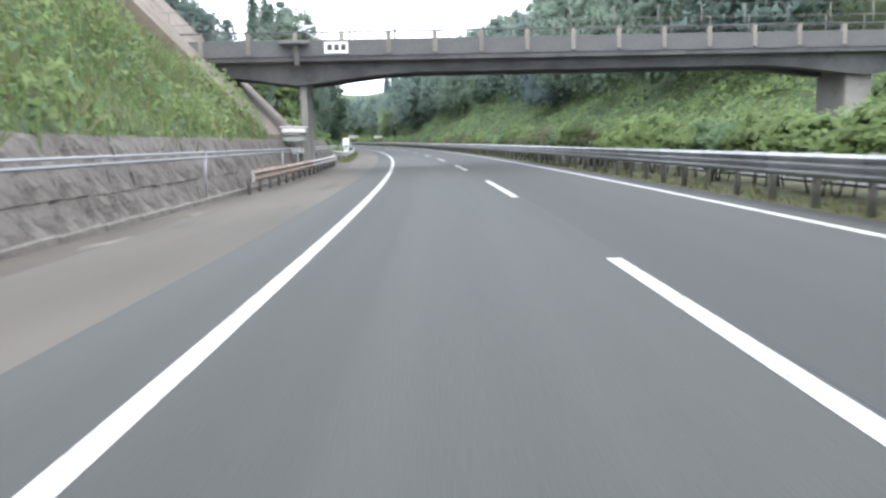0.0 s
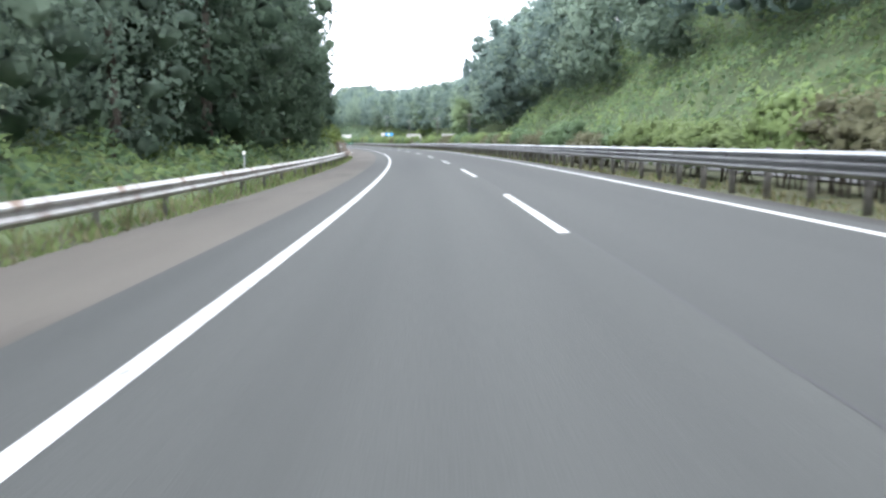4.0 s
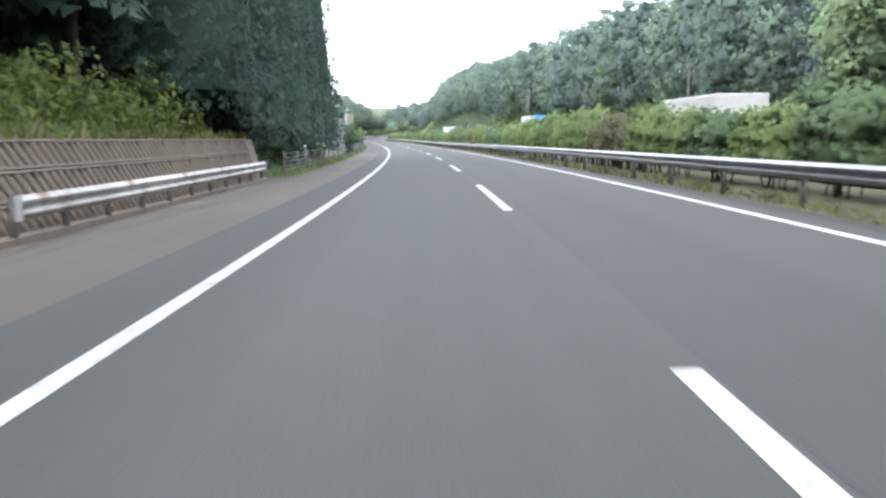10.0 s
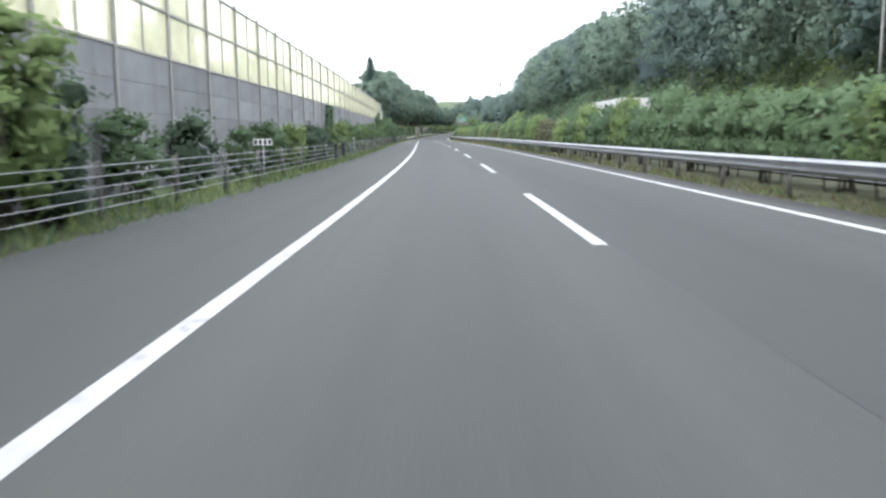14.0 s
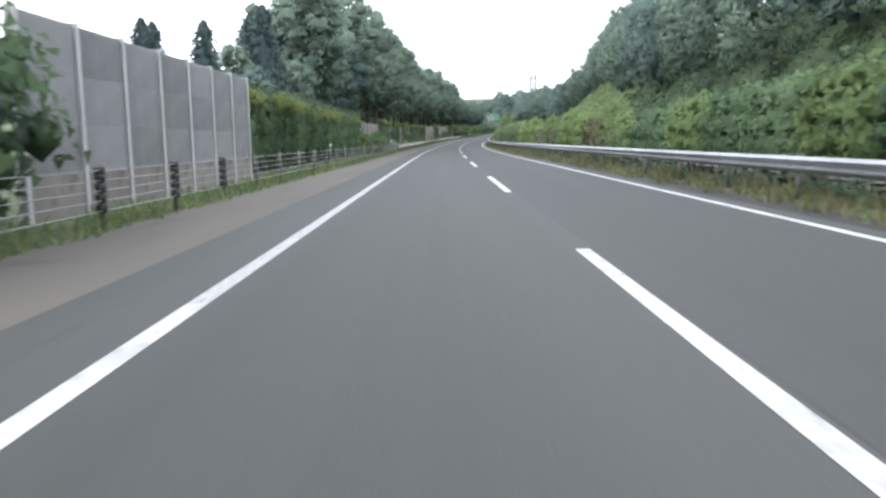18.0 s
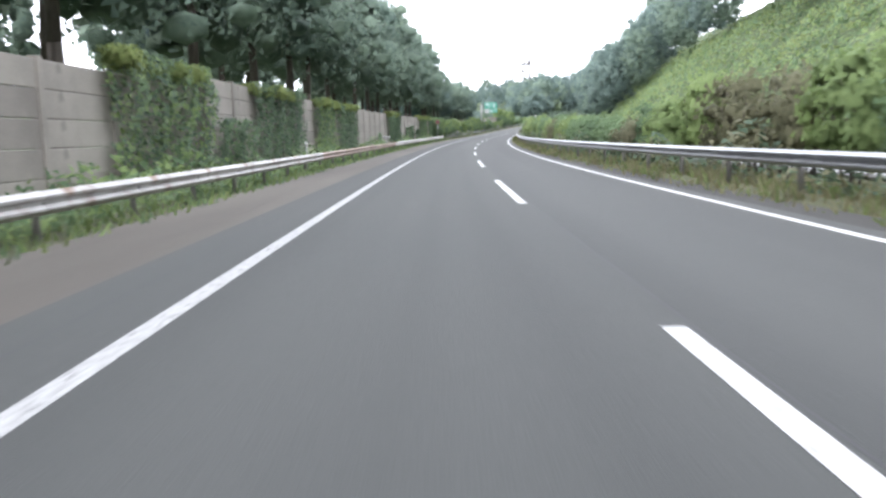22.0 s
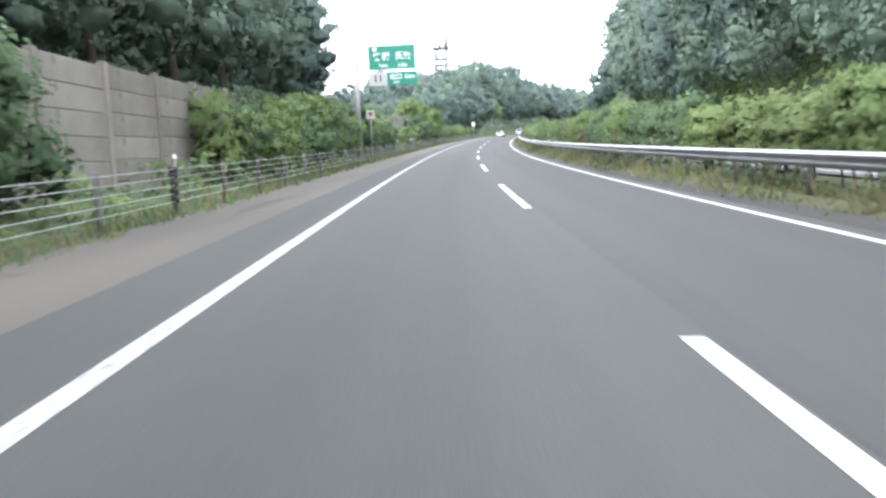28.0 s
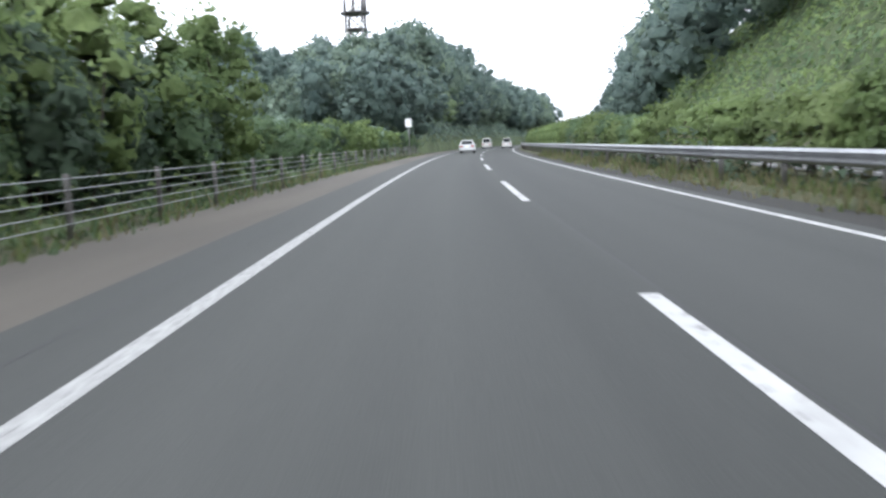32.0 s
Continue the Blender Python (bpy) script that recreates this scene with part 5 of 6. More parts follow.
_q = [bm.verts.new(p) for p in ((-.09, 0, .47), (-.09, 0, .94), (-.09, 2.4, .45), (-.09, 2.4, .75), (.02, 0, .47), (.02, 0, .94), (.02, 2.4, .45), (.02, 2.4, .75))]
for q in ((0, 2, 3, 1), (4, 5, 7, 6), (1, 3, 7, 5), (0, 4, 6, 2), (0, 1, 5, 4), (2, 6, 7, 3)):
    bm.faces.new([_q[i] for i in q])
part("plate", bm_mesh("plate", bm, M_STEEL), _tp)
part("post", POST_R3, _tp)
_lab = "weathered two-ridged steel guardrail beside the hard shoulder"
guardrail(25, 57, -7.4, L2, POST_L, .36, 2.0, _lab, "outer guardrails", CAP_L)
guardrail(66, 194, -7.4, L2, POST_L, .36, 4.0, _lab, "outer guardrails", CAP_L, .75)
guardrail(296, 316, -7.45, L2, POST_L, .36, 2.0, _lab, "outer guardrails", CAP_L)
guardrail(643, 727, -7.4, L2, POST_L, .36, 4.0, _lab, "outer guardrails", CAP_L)
guardrail(727, 807, -7.4, L2, POST_L, .36, 4.0, _lab, "outer guardrails", CAP_L)


def cable_fence(s0, s1, u, gap, wraps=()):
    root_m = stand(s0, u)
    root = thing("cable_fence", None, "five-strand steel cable fence on slim grey posts", "cable fence", "cable fences", m=root_m)
    bm = bmesh.new()
    tube(bm, (0, 0, -.1), (0, 0, 1.02), .045, .045, 8)
    block(bm, .03, .055, -.045, .045, .2, 1.0)
    post = bm_mesh("post", bm, M_POST)
    bm = bmesh.new()
    for z in (.3, .47, .64, .81, .92):
        tube(bm, (.01, 0, z - .07), (.01, 0, z + .07), .085, .1, 9)
    wrap = bm_mesh("wrap", bm, M_BLACK)
    k = 0
    while s0 + k * gap <= s1:
        s = s0 + k * gap
        p = part("post", post, root, m=local(root_m, stand(s, u)))
        if any(abs(s - w) < gap / 2 for w in wraps):
            part("wrap", wrap, p, "dark rubber sleeve round the post")
        k += 1
    for z in (.26, .43, .60, .77, .94):
        me = sweep("cable", s0, s1, [(u + .05 + .0085 * math.cos(a), z + .0085 * math.sin(a)) for a in (0, 1.57, 3.14, 4.71)], M_CABLE, 5.0)
        c = part("cable", me, root)
        c.matrix_basis = root_m.inverted()


cable_fence(320.5, 418, -7.35, 4.1, (361.5, 365.6, 369.7, 373.8))
cable_fence(418.9, 528, -7.35, 4.1, (455.8, 459.9))
cable_fence(528.1, 641, -7.35, 4.1, (552.7, 556.8, 560.9))
cable_fence(811.8, 900, -7.35, 4.1, (861,))
cable_fence(900.3, 1060, -7.35, 4.1)

# pipe handrail on the stone wall
_rm = stand(-20, -8.0)
_pr = thing("pipe_rail", None, "two thin pale pipes on posts along the stone wall", "pipe rail", m=_rm)
bm = bmesh.new()
tube(bm, (0, 0, 0), (0, 0, 1.36), .035, .035, 8)
_pp = bm_mesh("post", bm, M_CABLE)
for k in range(8):
    part("post", _pp, _pr, m=local(_rm, stand(-19 + 13.6 * k - (2 if k == 7 else 0), -8.0)))
for _z in (1.19, 1.32):
    c = part("pipe", sweep("pipe", -20, 69, [(-8.0 + .03 * math.cos(a), _z + .03 * math.sin(a)) for a in (0, .79, 1.57, 2.36, 3.14, 3.93, 4.71, 5.5)], M_CABLE, 4), _pr)
    c.matrix_basis = _rm.inverted()
# ---------------------------------------------------------------- the overpass
_bm_m = stand(44.0, 0, -.58) @ pose(0, 0, 0, 0, -1.1, 0)
bridge = thing("overpass", None, "dark weathered concrete road bridge with fenced parapets crossing overhead", "bridge", m=_bm_m)
BR0, BR1 = -17.0, 46.0
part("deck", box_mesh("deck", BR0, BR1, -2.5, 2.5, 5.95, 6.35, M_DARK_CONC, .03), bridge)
for y in (-1.5, 1.5):
    bm = bmesh.new()
    top, prev = 5.95, None
    n = 42
    for k in range(n + 1):
        x = BR0 + (BR1 - BR0) * k / n
        near = min(abs(x + 7.8), abs(x - 20.3))
        low = 5.42 - .62 * max(0, 1 - near / 5.5) ** 1.5
        ring = [bm.verts.new(p) for p in ((x, y - .45, low), (x, y + .45, low), (x, y + .6, top), (x, y - .6, top))]
        if prev:
            for i in range(4):
                bm.faces.new((prev[i], prev[(i + 1) % 4], ring[(i + 1) % 4], ring[i]))
        else:
            bm.faces.new(ring)
        prev = ring
    bm.faces.new(prev[::-1])
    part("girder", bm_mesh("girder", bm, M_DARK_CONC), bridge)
for y0, y1 in ((-2.55, -2.32), (2.32, 2.55)):
    k = 0
    me = box_mesh("parapet", .01, 2.24, y0, y1, 6.18, 6.98, M_DARK_CONC, .02)
    while BR0 + 2.25 * (k + 1) <= BR1:
        part("parapet", me, bridge, m=Matrix.Translation((BR0 + 2.25 * k, 0, 0)))
        k += 1
    me = box_mesh("baluster", -.11, .11, y0 - .03, y1 + .03, 6.3, 7.3, M_CONC, .02)
    me2 = bmesh.new()
    tube(me2, (0, (y0 + y1) / 2, 6.95), (0, (y0 + y1) / 2, 8.38), .03, .03, 6)
    me2 = bm_mesh("fence_post", me2, M_POST)
    for k in range(28):
        part("baluster", me, bridge, m=Matrix.Translation((BR0 + 2.25 * k, 0, 0)))
        part("fence_post", me2, bridge, m=Matrix.Translation((BR0 + .9 + 2.15 * k, 0, 0)))
    part("handrail", box_mesh("handrail", BR0, BR1, y0 + .06, y1 - .06, 7.3, 7.38, M_DARK_CONC, .01), bridge)
    for z in (8.36, 7.75):
        part("fence_wire", box_mesh("fence_wire", BR0, BR1, (y0 + y1) / 2 - .012, (y0 + y1) / 2 + .012, z, z + .02, M_POST), bridge)
M_PIER = ramp_mat("pale_pier_concrete", (.17, .16, .15), (.30, .285, .265), .5, .9, .3, fine=14, spots=((.12, .11, .10), .8, .6), bump_dist=.01)
part("pier", box_mesh("pier", -7.98, -7.62, -1.6, 1.2, -.4, 5.3, M_PIER, .04), bridge, "pale concrete wall pier")
part("pier", box_mesh("pier", 19.6, 21.0, -1.6, 1.6, -1, 5.3, M_PIER, .05), bridge, "pale concrete wall pier")
_bd = part("name_board", box_mesh("name_board", -6.6, -5.45, -2.60, -2.565, 6.32, 6.86, M_SIGNWHITE), bridge, "small white name board with dark marks")
for k in range(3):
    part("mark", box_mesh("mark", -6.45 + .33 * k, -6.22 + .33 * k, -2.612, -2.603, 6.46, 6.74, plain_mat("dark_lettering", (.05, .05, .06), .5)), _bd)
_lb = part("bracket", box_mesh("bracket", -8.05, -7.8, -2.75, -2.56, 5.75, 6.85, M_POST, .02), bridge)
part("lamp_plate", box_mesh("lamp_plate", -8.7, -7.3, -3.0, -2.6, 6.75, 6.9, M_POST, .03), bridge, "grey plate on a bracket")
# concrete apron on the slope under the bridge
thing("slope_apron", sweep("slope_apron", 37.5, 50, [(-8.9, 1.55), (-8.9, 2.0), (-17, 10.3), (-17, 7.6)], M_RIB, 2.5), "grey concrete apron on the slope under the bridge", "slope paving", kind="structure")

# ---------------------------------------------------------------- signs and roadside things
def words(body, size, mat, parent, m, extrude=.004, align="CENTER"):
    cu = bpy.data.curves.new("lettering", "FONT")
    cu.body, cu.size, cu.extrude, cu.align_x, cu.align_y = body, size, extrude, align, "CENTER"
    cu.offset = .018 * size
    cu.materials.append(mat)
    ob = new("lettering", cu)
    ob.parent, ob.matrix_basis = parent, m
    return ob


FACE = pose(0, 0, 0, 90, 0, 0)  # writing stands upright and faces the traffic


def distance_post(s, u, body, plate, ink, w, h, z, label):
    root = thing("distance_sign", None, label, "distance sign", "distance signs", m=stand(s, u))
    bm = bmesh.new()
    tube(bm, (0, 0, -.2), (0, 0, z), .03, .03, 8)
    part("post", bm_mesh("post", bm, M_CABLE), root)
    p = part("plate", box_mesh("plate", -w / 2, w / 2, -.05, -.035, z - h / 2, z + h / 2, plate, .004), root)
    if body:
        words(body, h * 1.1, ink, p, Matrix.Translation((0, -.053, z)) @ FACE)
    else:
        for k in range(4):
            part("mark", box_mesh("mark", -.27 + .15 * k, -.18 + .15 * k, -.056, -.052, z - .07, z + .07, ink), p)


M_INK = plain_mat("dark_ink", (.03, .03, .035), .5)
distance_post(238, -7.5, "122", M_GREEN, M_SIGNWHITE, .64, .23, 1.36, "green distance sign with white figures on a thin post")
distance_post(38.5, -7.75, "122.2", plain_mat("dull_white_plate", (.45, .46, .45), .6), M_INK, .56, .2, 1.19, "white distance plate with dark figures on a thin post")
for _s in (339, 437.5, 538.5, 637, 737.6, 838, 940):
    distance_post(_s, -7.62, "", M_WHITE, M_INK, .60, .20, 1.22, "white distance plate with small dark figures")
thing("concrete_footing", box_mesh("concrete_footing", -.28, .2, -.35, .5, -.1, .10, plain_mat("pale_cement", (.60, .59, .57), .8), .03), "broken pale concrete footing at the sign's foot", "footing", m=stand(237.5, -7.45))

# covered sign box beside the pier
_dm = stand(41.6, -8.3, 0)
_dv = thing("sign_box", None, "grey roadside sign box with a white folded cover on a post", "sign box", m=_dm)
part("post", box_mesh("post", -.09, .09, -.09, .09, -.2, 1.72, M_POST, .015), _dv)
bm = bmesh.new()
_pts = [(-.62, 1.95), (-.5, 1.72), (-.2, 1.66), (.25, 1.66), (.55, 1.74), (.64, 1.95)]
_f0, _f1 = ([bm.verts.new((x, y, z)) for x, z in _pts] for y in (-.32, .32))
for k in range(6):
    bm.faces.new((_f0[k], _f0[(k + 1) % 6], _f1[(k + 1) % 6], _f1[k]))
bm.faces.new(_f0[::-1]), bm.faces.new(_f1)
part("body", bm_mesh("body", bm, plain_mat("grey_green_paint", (.30, .32, .29), .6)), _dv)
part("tray", box_mesh("tray", -.74, .74, -.4, .4, 1.95, 1.99, M_POST, .01), _dv)
part("cover", box_mesh("cover", -.58, .60, -.36, .36, 2.06, 2.30, M_WHITE, .06), _dv, "crumpled white cover")
part("lid", box_mesh("lid", -.66, .66, -.4, .4, 2.32, 2.37, M_WHITE, .015), _dv, "thin white lid")
for x in (-.6, .6):
    part("strut", box_mesh("strut", x - .02, x + .02, -.03, .03, 1.99, 2.33, M_POST), _dv)

# emergency telephone
_pm = stand(86, -7.9)
_ph = thing("emergency_telephone", None, "white emergency telephone cabinet with a receiver symbol", "telephone", m=_pm)
part("base", box_mesh("base", -.26, .26, -.22, .22, -.1, .95, M_WHITE, .03), _ph)
_pc = part("cabinet", box_mesh("cabinet", -.32, .32, -.28, .28, .95, 1.95, M_WHITE, .04), _ph)
part("panel", box_mesh("panel", -.25, .25, -.295, -.283, 1.32, 1.86, M_SIGNWHITE, .01), _pc)
bm = bmesh.new()
for k in range(8):
    a0, a1 = 2.2 + k * .33, 2.2 + (k + 1) * .33
    tube(bm, (.14 * math.cos(a0) + .03, -.305, 1.61 + .14 * math.sin(a0)), (.14 * math.cos(a1) + .03, -.305, 1.61 + .14 * math.sin(a1)), .028, .028, 6)
part("receiver_symbol", bm_mesh("receiver_symbol", bm, M_INK), _pc)
part("label", box_mesh("label", -.22, .22, -.293, -.283, 1.08, 1.24, M_GREEN), _pc)
_lm = thing("marker_post", None, "short grey marker post with a small bent arm", "post", m=stand(89.6, -7.9))
bm = bmesh.new()
tube(bm, (0, 0, -.2), (0, 0, 1.8), .04, .04, 8)
tube(bm, (0, 0, 1.78), (-.25, 0, 1.78), .04, .04, 8)
part("pole", bm_mesh("pole", bm, M_CABLE), _lm)

# exit sign on a single mast with arms
M_MAST = plain_mat("pale_mast_steel", (.30, .30, .30), .5, .3)
M_DULLWHITE = plain_mat("dull_white_sign", (.42, .42, .41), .5, 0, .04)
_sm = stand(907, -8.7)
_sg = thing("exit_sign", None, "green exit sign boards on a grey steel mast with arms", "road sign", m=_sm)
bm = bmesh.new()
tube(bm, (0, 0, -.3), (0, 0, 7.7), .23, .19, 16)
part("mast", bm_mesh("mast", bm, M_MAST), _sg)
bm = bmesh.new()
tube(bm, (0, 0, 7.35), (4.3, 0, 7.35), .07, .06, 10)
part("arm", bm_mesh("arm", bm, M_STEEL), _sg)
bm = bmesh.new()
tube(bm, (0, 0, 5.85), (4.3, 0, 5.85), .07, .06, 10)
part("arm", bm_mesh("arm", bm, M_STEEL), _sg)
_b1 = part("board", box_mesh("board", .95, 4.45, -.16, -.11, 6.45, 8.25, M_GREEN, .01), _sg, "green board with white place names")
for x0, x1, z0, z1 in ((.98, 4.42, 8.2, 8.23), (.98, 4.42, 6.47, 6.5), (.98, 1.01, 6.5, 8.2), (4.39, 4.42, 6.5, 8.2)):
    part("border", box_mesh("border", x0, x1, -.168, -.161, z0, z1, M_SIGNWHITE), _b1)
words("矢板  氏家", .62, M_SIGNWHITE, _b1, Matrix.Translation((2.75, -.166, 7.42)) @ FACE)
words("Yaita        Ujiie", .34, M_SIGNWHITE, _b1, Matrix.Translation((2.75, -.166, 6.78)) @ FACE)
part("symbol", box_mesh("symbol", 1.3, 1.62, -.170, -.161, 7.85, 8.1, M_SIGNWHITE), _b1)
_b2 = part("board", box_mesh("board", .98, 2.3, -.16, -.11, 5.35, 6.33, M_DULLWHITE, .01), _sg, "white board with a black number")
words("11", .72, M_INK, _b2, Matrix.Translation((1.64, -.166, 5.84)) @ FACE)
_b3 = part("board", box_mesh("board", 2.32, 4.5, -.16, -.11, 5.35, 6.33, M_GREEN, .01), _sg, "green board with white distance")
words("出口 1km", .46, M_SIGNWHITE, _b3, Matrix.Translation((3.42, -.166, 5.95)) @ FACE)
words("EXIT", .24, M_SIGNWHITE, _b3, Matrix.Translation((3.0, -.166, 5.55)) @ FACE)
bm = bmesh.new()
tube(bm, (.7, -.6, 8.72), (4.4, -.6, 8.82), .035, .035, 8)
for x in (1.2, 3.9):
    tube(bm, (x, -.6, 8.73), (x, -.1, 8.2), .02, .02, 6)
part("light_bar", bm_mesh("light_bar", bm, M_POST), _sg)


def plate_sign(s, u, z, w, h, mat, label, name="road_sign"):
    root = thing(name, None, label, "road sign", m=stand(s, u))
    bm = bmesh.new()
    tube(bm, (0, 0, -.2), (0, 0, z + h / 2), .035, .035, 8)
    part("post", bm_mesh("post", bm, M_CABLE), root)
    return part("plate", box_mesh("plate", -w / 2, w / 2, -.06, -.04, z - h / 2, z + h / 2, mat, .005), root)


_p = plate_sign(908, -7.9, 3.35, .62, .62, M_DULLWHITE, "small white sign with a dark downward triangle")
bm = bmesh.new()
_vs = [bm.verts.new(p) for p in ((-.2, -.066, 3.5), (.2, -.066, 3.5), (0, -.066, 3.14), (-.2, -.062, 3.5), (.2, -.062, 3.5), (0, -.062, 3.14))]
for q in ((0, 1, 2), (5, 4, 3), (0, 3, 4, 1), (1, 4, 5, 2), (2, 5, 3, 0)):
    bm.faces.new([_vs[i] for i in q])
part("triangle", bm_mesh("triangle", bm, plain_mat("dark_red_ink", (.22, .04, .05), .5)), _p)
plate_sign(1046, -7.0, 3.3, .62, .8, M_SIGNWHITE, "small white sign on a thin post far ahead")
_rs = thing("round_sign", None, "brown back of a round sign on a thin post", "road sign", m=stand(803.5, -7.9))
bm = bmesh.new()
tube(bm, (0, 0, -.2), (0, 0, 3.3), .035, .035, 8)
part("post", bm_mesh("post", bm, M_CABLE), _rs)
bm = bmesh.new()
tube(bm, (0, -.06, 3.0), (0, -.04, 3.0), .36, .36, 24)
part("disc", bm_mesh("disc", bm, plain_mat("rust_brown_paint", (.16, .075, .065), .6)), _rs)
part("plate", box_mesh("plate", -.14, .14, -.06, -.045, 1.9, 2.3, M_STEEL), _rs)


# small reflector posts along the outer edge
def delineator(s, u, h=.9):
    root = thing("delineator", None, "small white reflector on a thin post", "delineator", "delineators", m=stand(s, u))
    bm = bmesh.new()
    tube(bm, (0, 0, -.1), (0, 0, h), .02, .02, 6)
    part("post", bm_mesh("post", bm, M_CABLE), root)
    bm = bmesh.new()
    tube(bm, (0, -.03, h + .05), (0, -.01, h + .05), .055, .055, 12)
    part("reflector", bm_mesh("reflector", bm, M_SIGNWHITE), root)


for _s in (135, 180, 330, 420, 470, 585, 660, 700, 862, 925, 965):
    delineator(_s, -7.6, 1.15)

# ---------------------------------------------------------------- radio tower on the hill
_tm = stand(1166, -34.7, 0)
_tz = float(height(1166, -34.7)) - 1
_tw = thing("radio_tower", None, "steel lattice radio tower with a round platform and antennas", "tower", m=_tm)
M_TOWER = plain_mat("tower_paint", (.13, .125, .125), .5)
for x in (-1.9, 1.9):
    for y in (-1.9, 1.9):
        bm = bmesh.new()
        tube(bm, (x * 1.25, y * 1.25, _tz), (x, y, 33), .3, .24, 6)
        part("leg", bm_mesh("leg", bm, M_TOWER), _tw)


def rod(name, a, b, r, mat, parent, sides=5):
    bm = bmesh.new()
    tube(bm, a, b, r, r, sides)
    part(name, bm_mesh(name, bm, mat), parent)


for z0, z1 in ((17, 21), (21, 25), (25, 28.7), (28.7, 32.4)):
    for (x0, y0), (x1, y1) in (((-1.9, -1.9), (1.9, -1.9)), ((1.9, -1.9), (1.9, 1.9)), ((1.9, 1.9), (-1.9, 1.9)), ((-1.9, 1.9), (-1.9, -1.9))):
        rod("brace", (x0, y0, z0), (x1, y1, z1), .11, M_TOWER, _tw)
        rod("brace", (x1, y1, z0), (x0, y0, z1), .11, M_TOWER, _tw)
        rod("crossbar", (x0, y0, z1), (x1, y1, z1), .1, M_TOWER, _tw)
for z, r in ((32.4, 3.6), (28.6, 2.9), (26.3, 2.6)):
    bm = bmesh.new()
    tube(bm, (0, 0, z), (0, 0, z + .35), r * .92, r, 16)
    part("platform", bm_mesh("platform", bm, M_TOWER), _tw)
for k in range(12):
    a = k * math.tau / 12
    rod("railing_post", (3.4 * math.cos(a), 3.4 * math.sin(a), 32.6), (3.4 * math.cos(a), 3.4 * math.sin(a), 33.9), .08, M_TOWER, _tw)
for x, y, h in ((-.4, 0, 41.5), (1.6, .8, 37.5), (-2.6, .5, 37.8), (2.6, -.6, 36.2)):
    bm = bmesh.new()
    tube(bm, (x, y, 32.6), (x, y, h), .42, .32, 6)
    part("antenna", bm_mesh("antenna", bm, M_TOWER), _tw)
for x, y, z, r in ((.9, -1.4, 34.0, .8), (-.9, -1.2, 33.7, .65), (1.7, -2.2, 29.7, .6), (-1.6, -2.2, 27.4, .6)):
    bm = bmesh.new()
    tube(bm, (x, y, z), (x, y - .5, z), r, r * .95, 14)
    part("dish", bm_mesh("dish", bm, M_WHITE), _tw)

# ---------------------------------------------------------------- power poles and wires beyond the opposite carriageway
POLES = [(332, 28, 8.3), (376, 28.5, 8.6), (421, 28, 8.8), (468, 28, 11.2), (509, 28, 11.6), (550, 27, 12.5)]
for _s, _u, _z in POLES:
    _g = float(height(_s, _u))
    root = thing("power_pole", None, "grey concrete power pole with a crossarm and insulators", "power pole", "power poles", m=stand(_s, _u))
    bm = bmesh.new()
    tube(bm, (0, 0, _g - .5), (0, 0, _z), .14, .09, 10)
    part("pole", bm_mesh("pole", bm, M_POST), root)
    part("crossarm", box_mesh("crossarm", -1.1, 1.1, -.05, .05, _z - .85, _z - .75, M_POST), root)
    for x in (-1, -.5, .5, 1):
        bm = bmesh.new()
        tube(bm, (x, 0, _z - .75), (x, 0, _z - .5), .05, .035, 8)
        part("insulator", bm_mesh("insulator", bm, M_SIGNWHITE), root)
for x in (-1, .5, 1):
    bm = bmesh.new()
    for (s0, u0, z0), (s1, u1, z1) in zip(POLES, POLES[1:]):
        prev = None
        for k in range(9):
            q = k / 8
            p = at(s0 + (s1 - s0) * q, u0 + (u1 - u0) * q + x, z0 + (z1 - z0) * q - .5 - 1.4 * q * (1 - q))
            if prev is not None:
                tube(bm, prev, p, .018, .018, 4)
            prev = p
    thing("power_line", bm_mesh("power_line", bm, M_BLACK), "thin dark power line strung between the poles", "power line", "power lines")


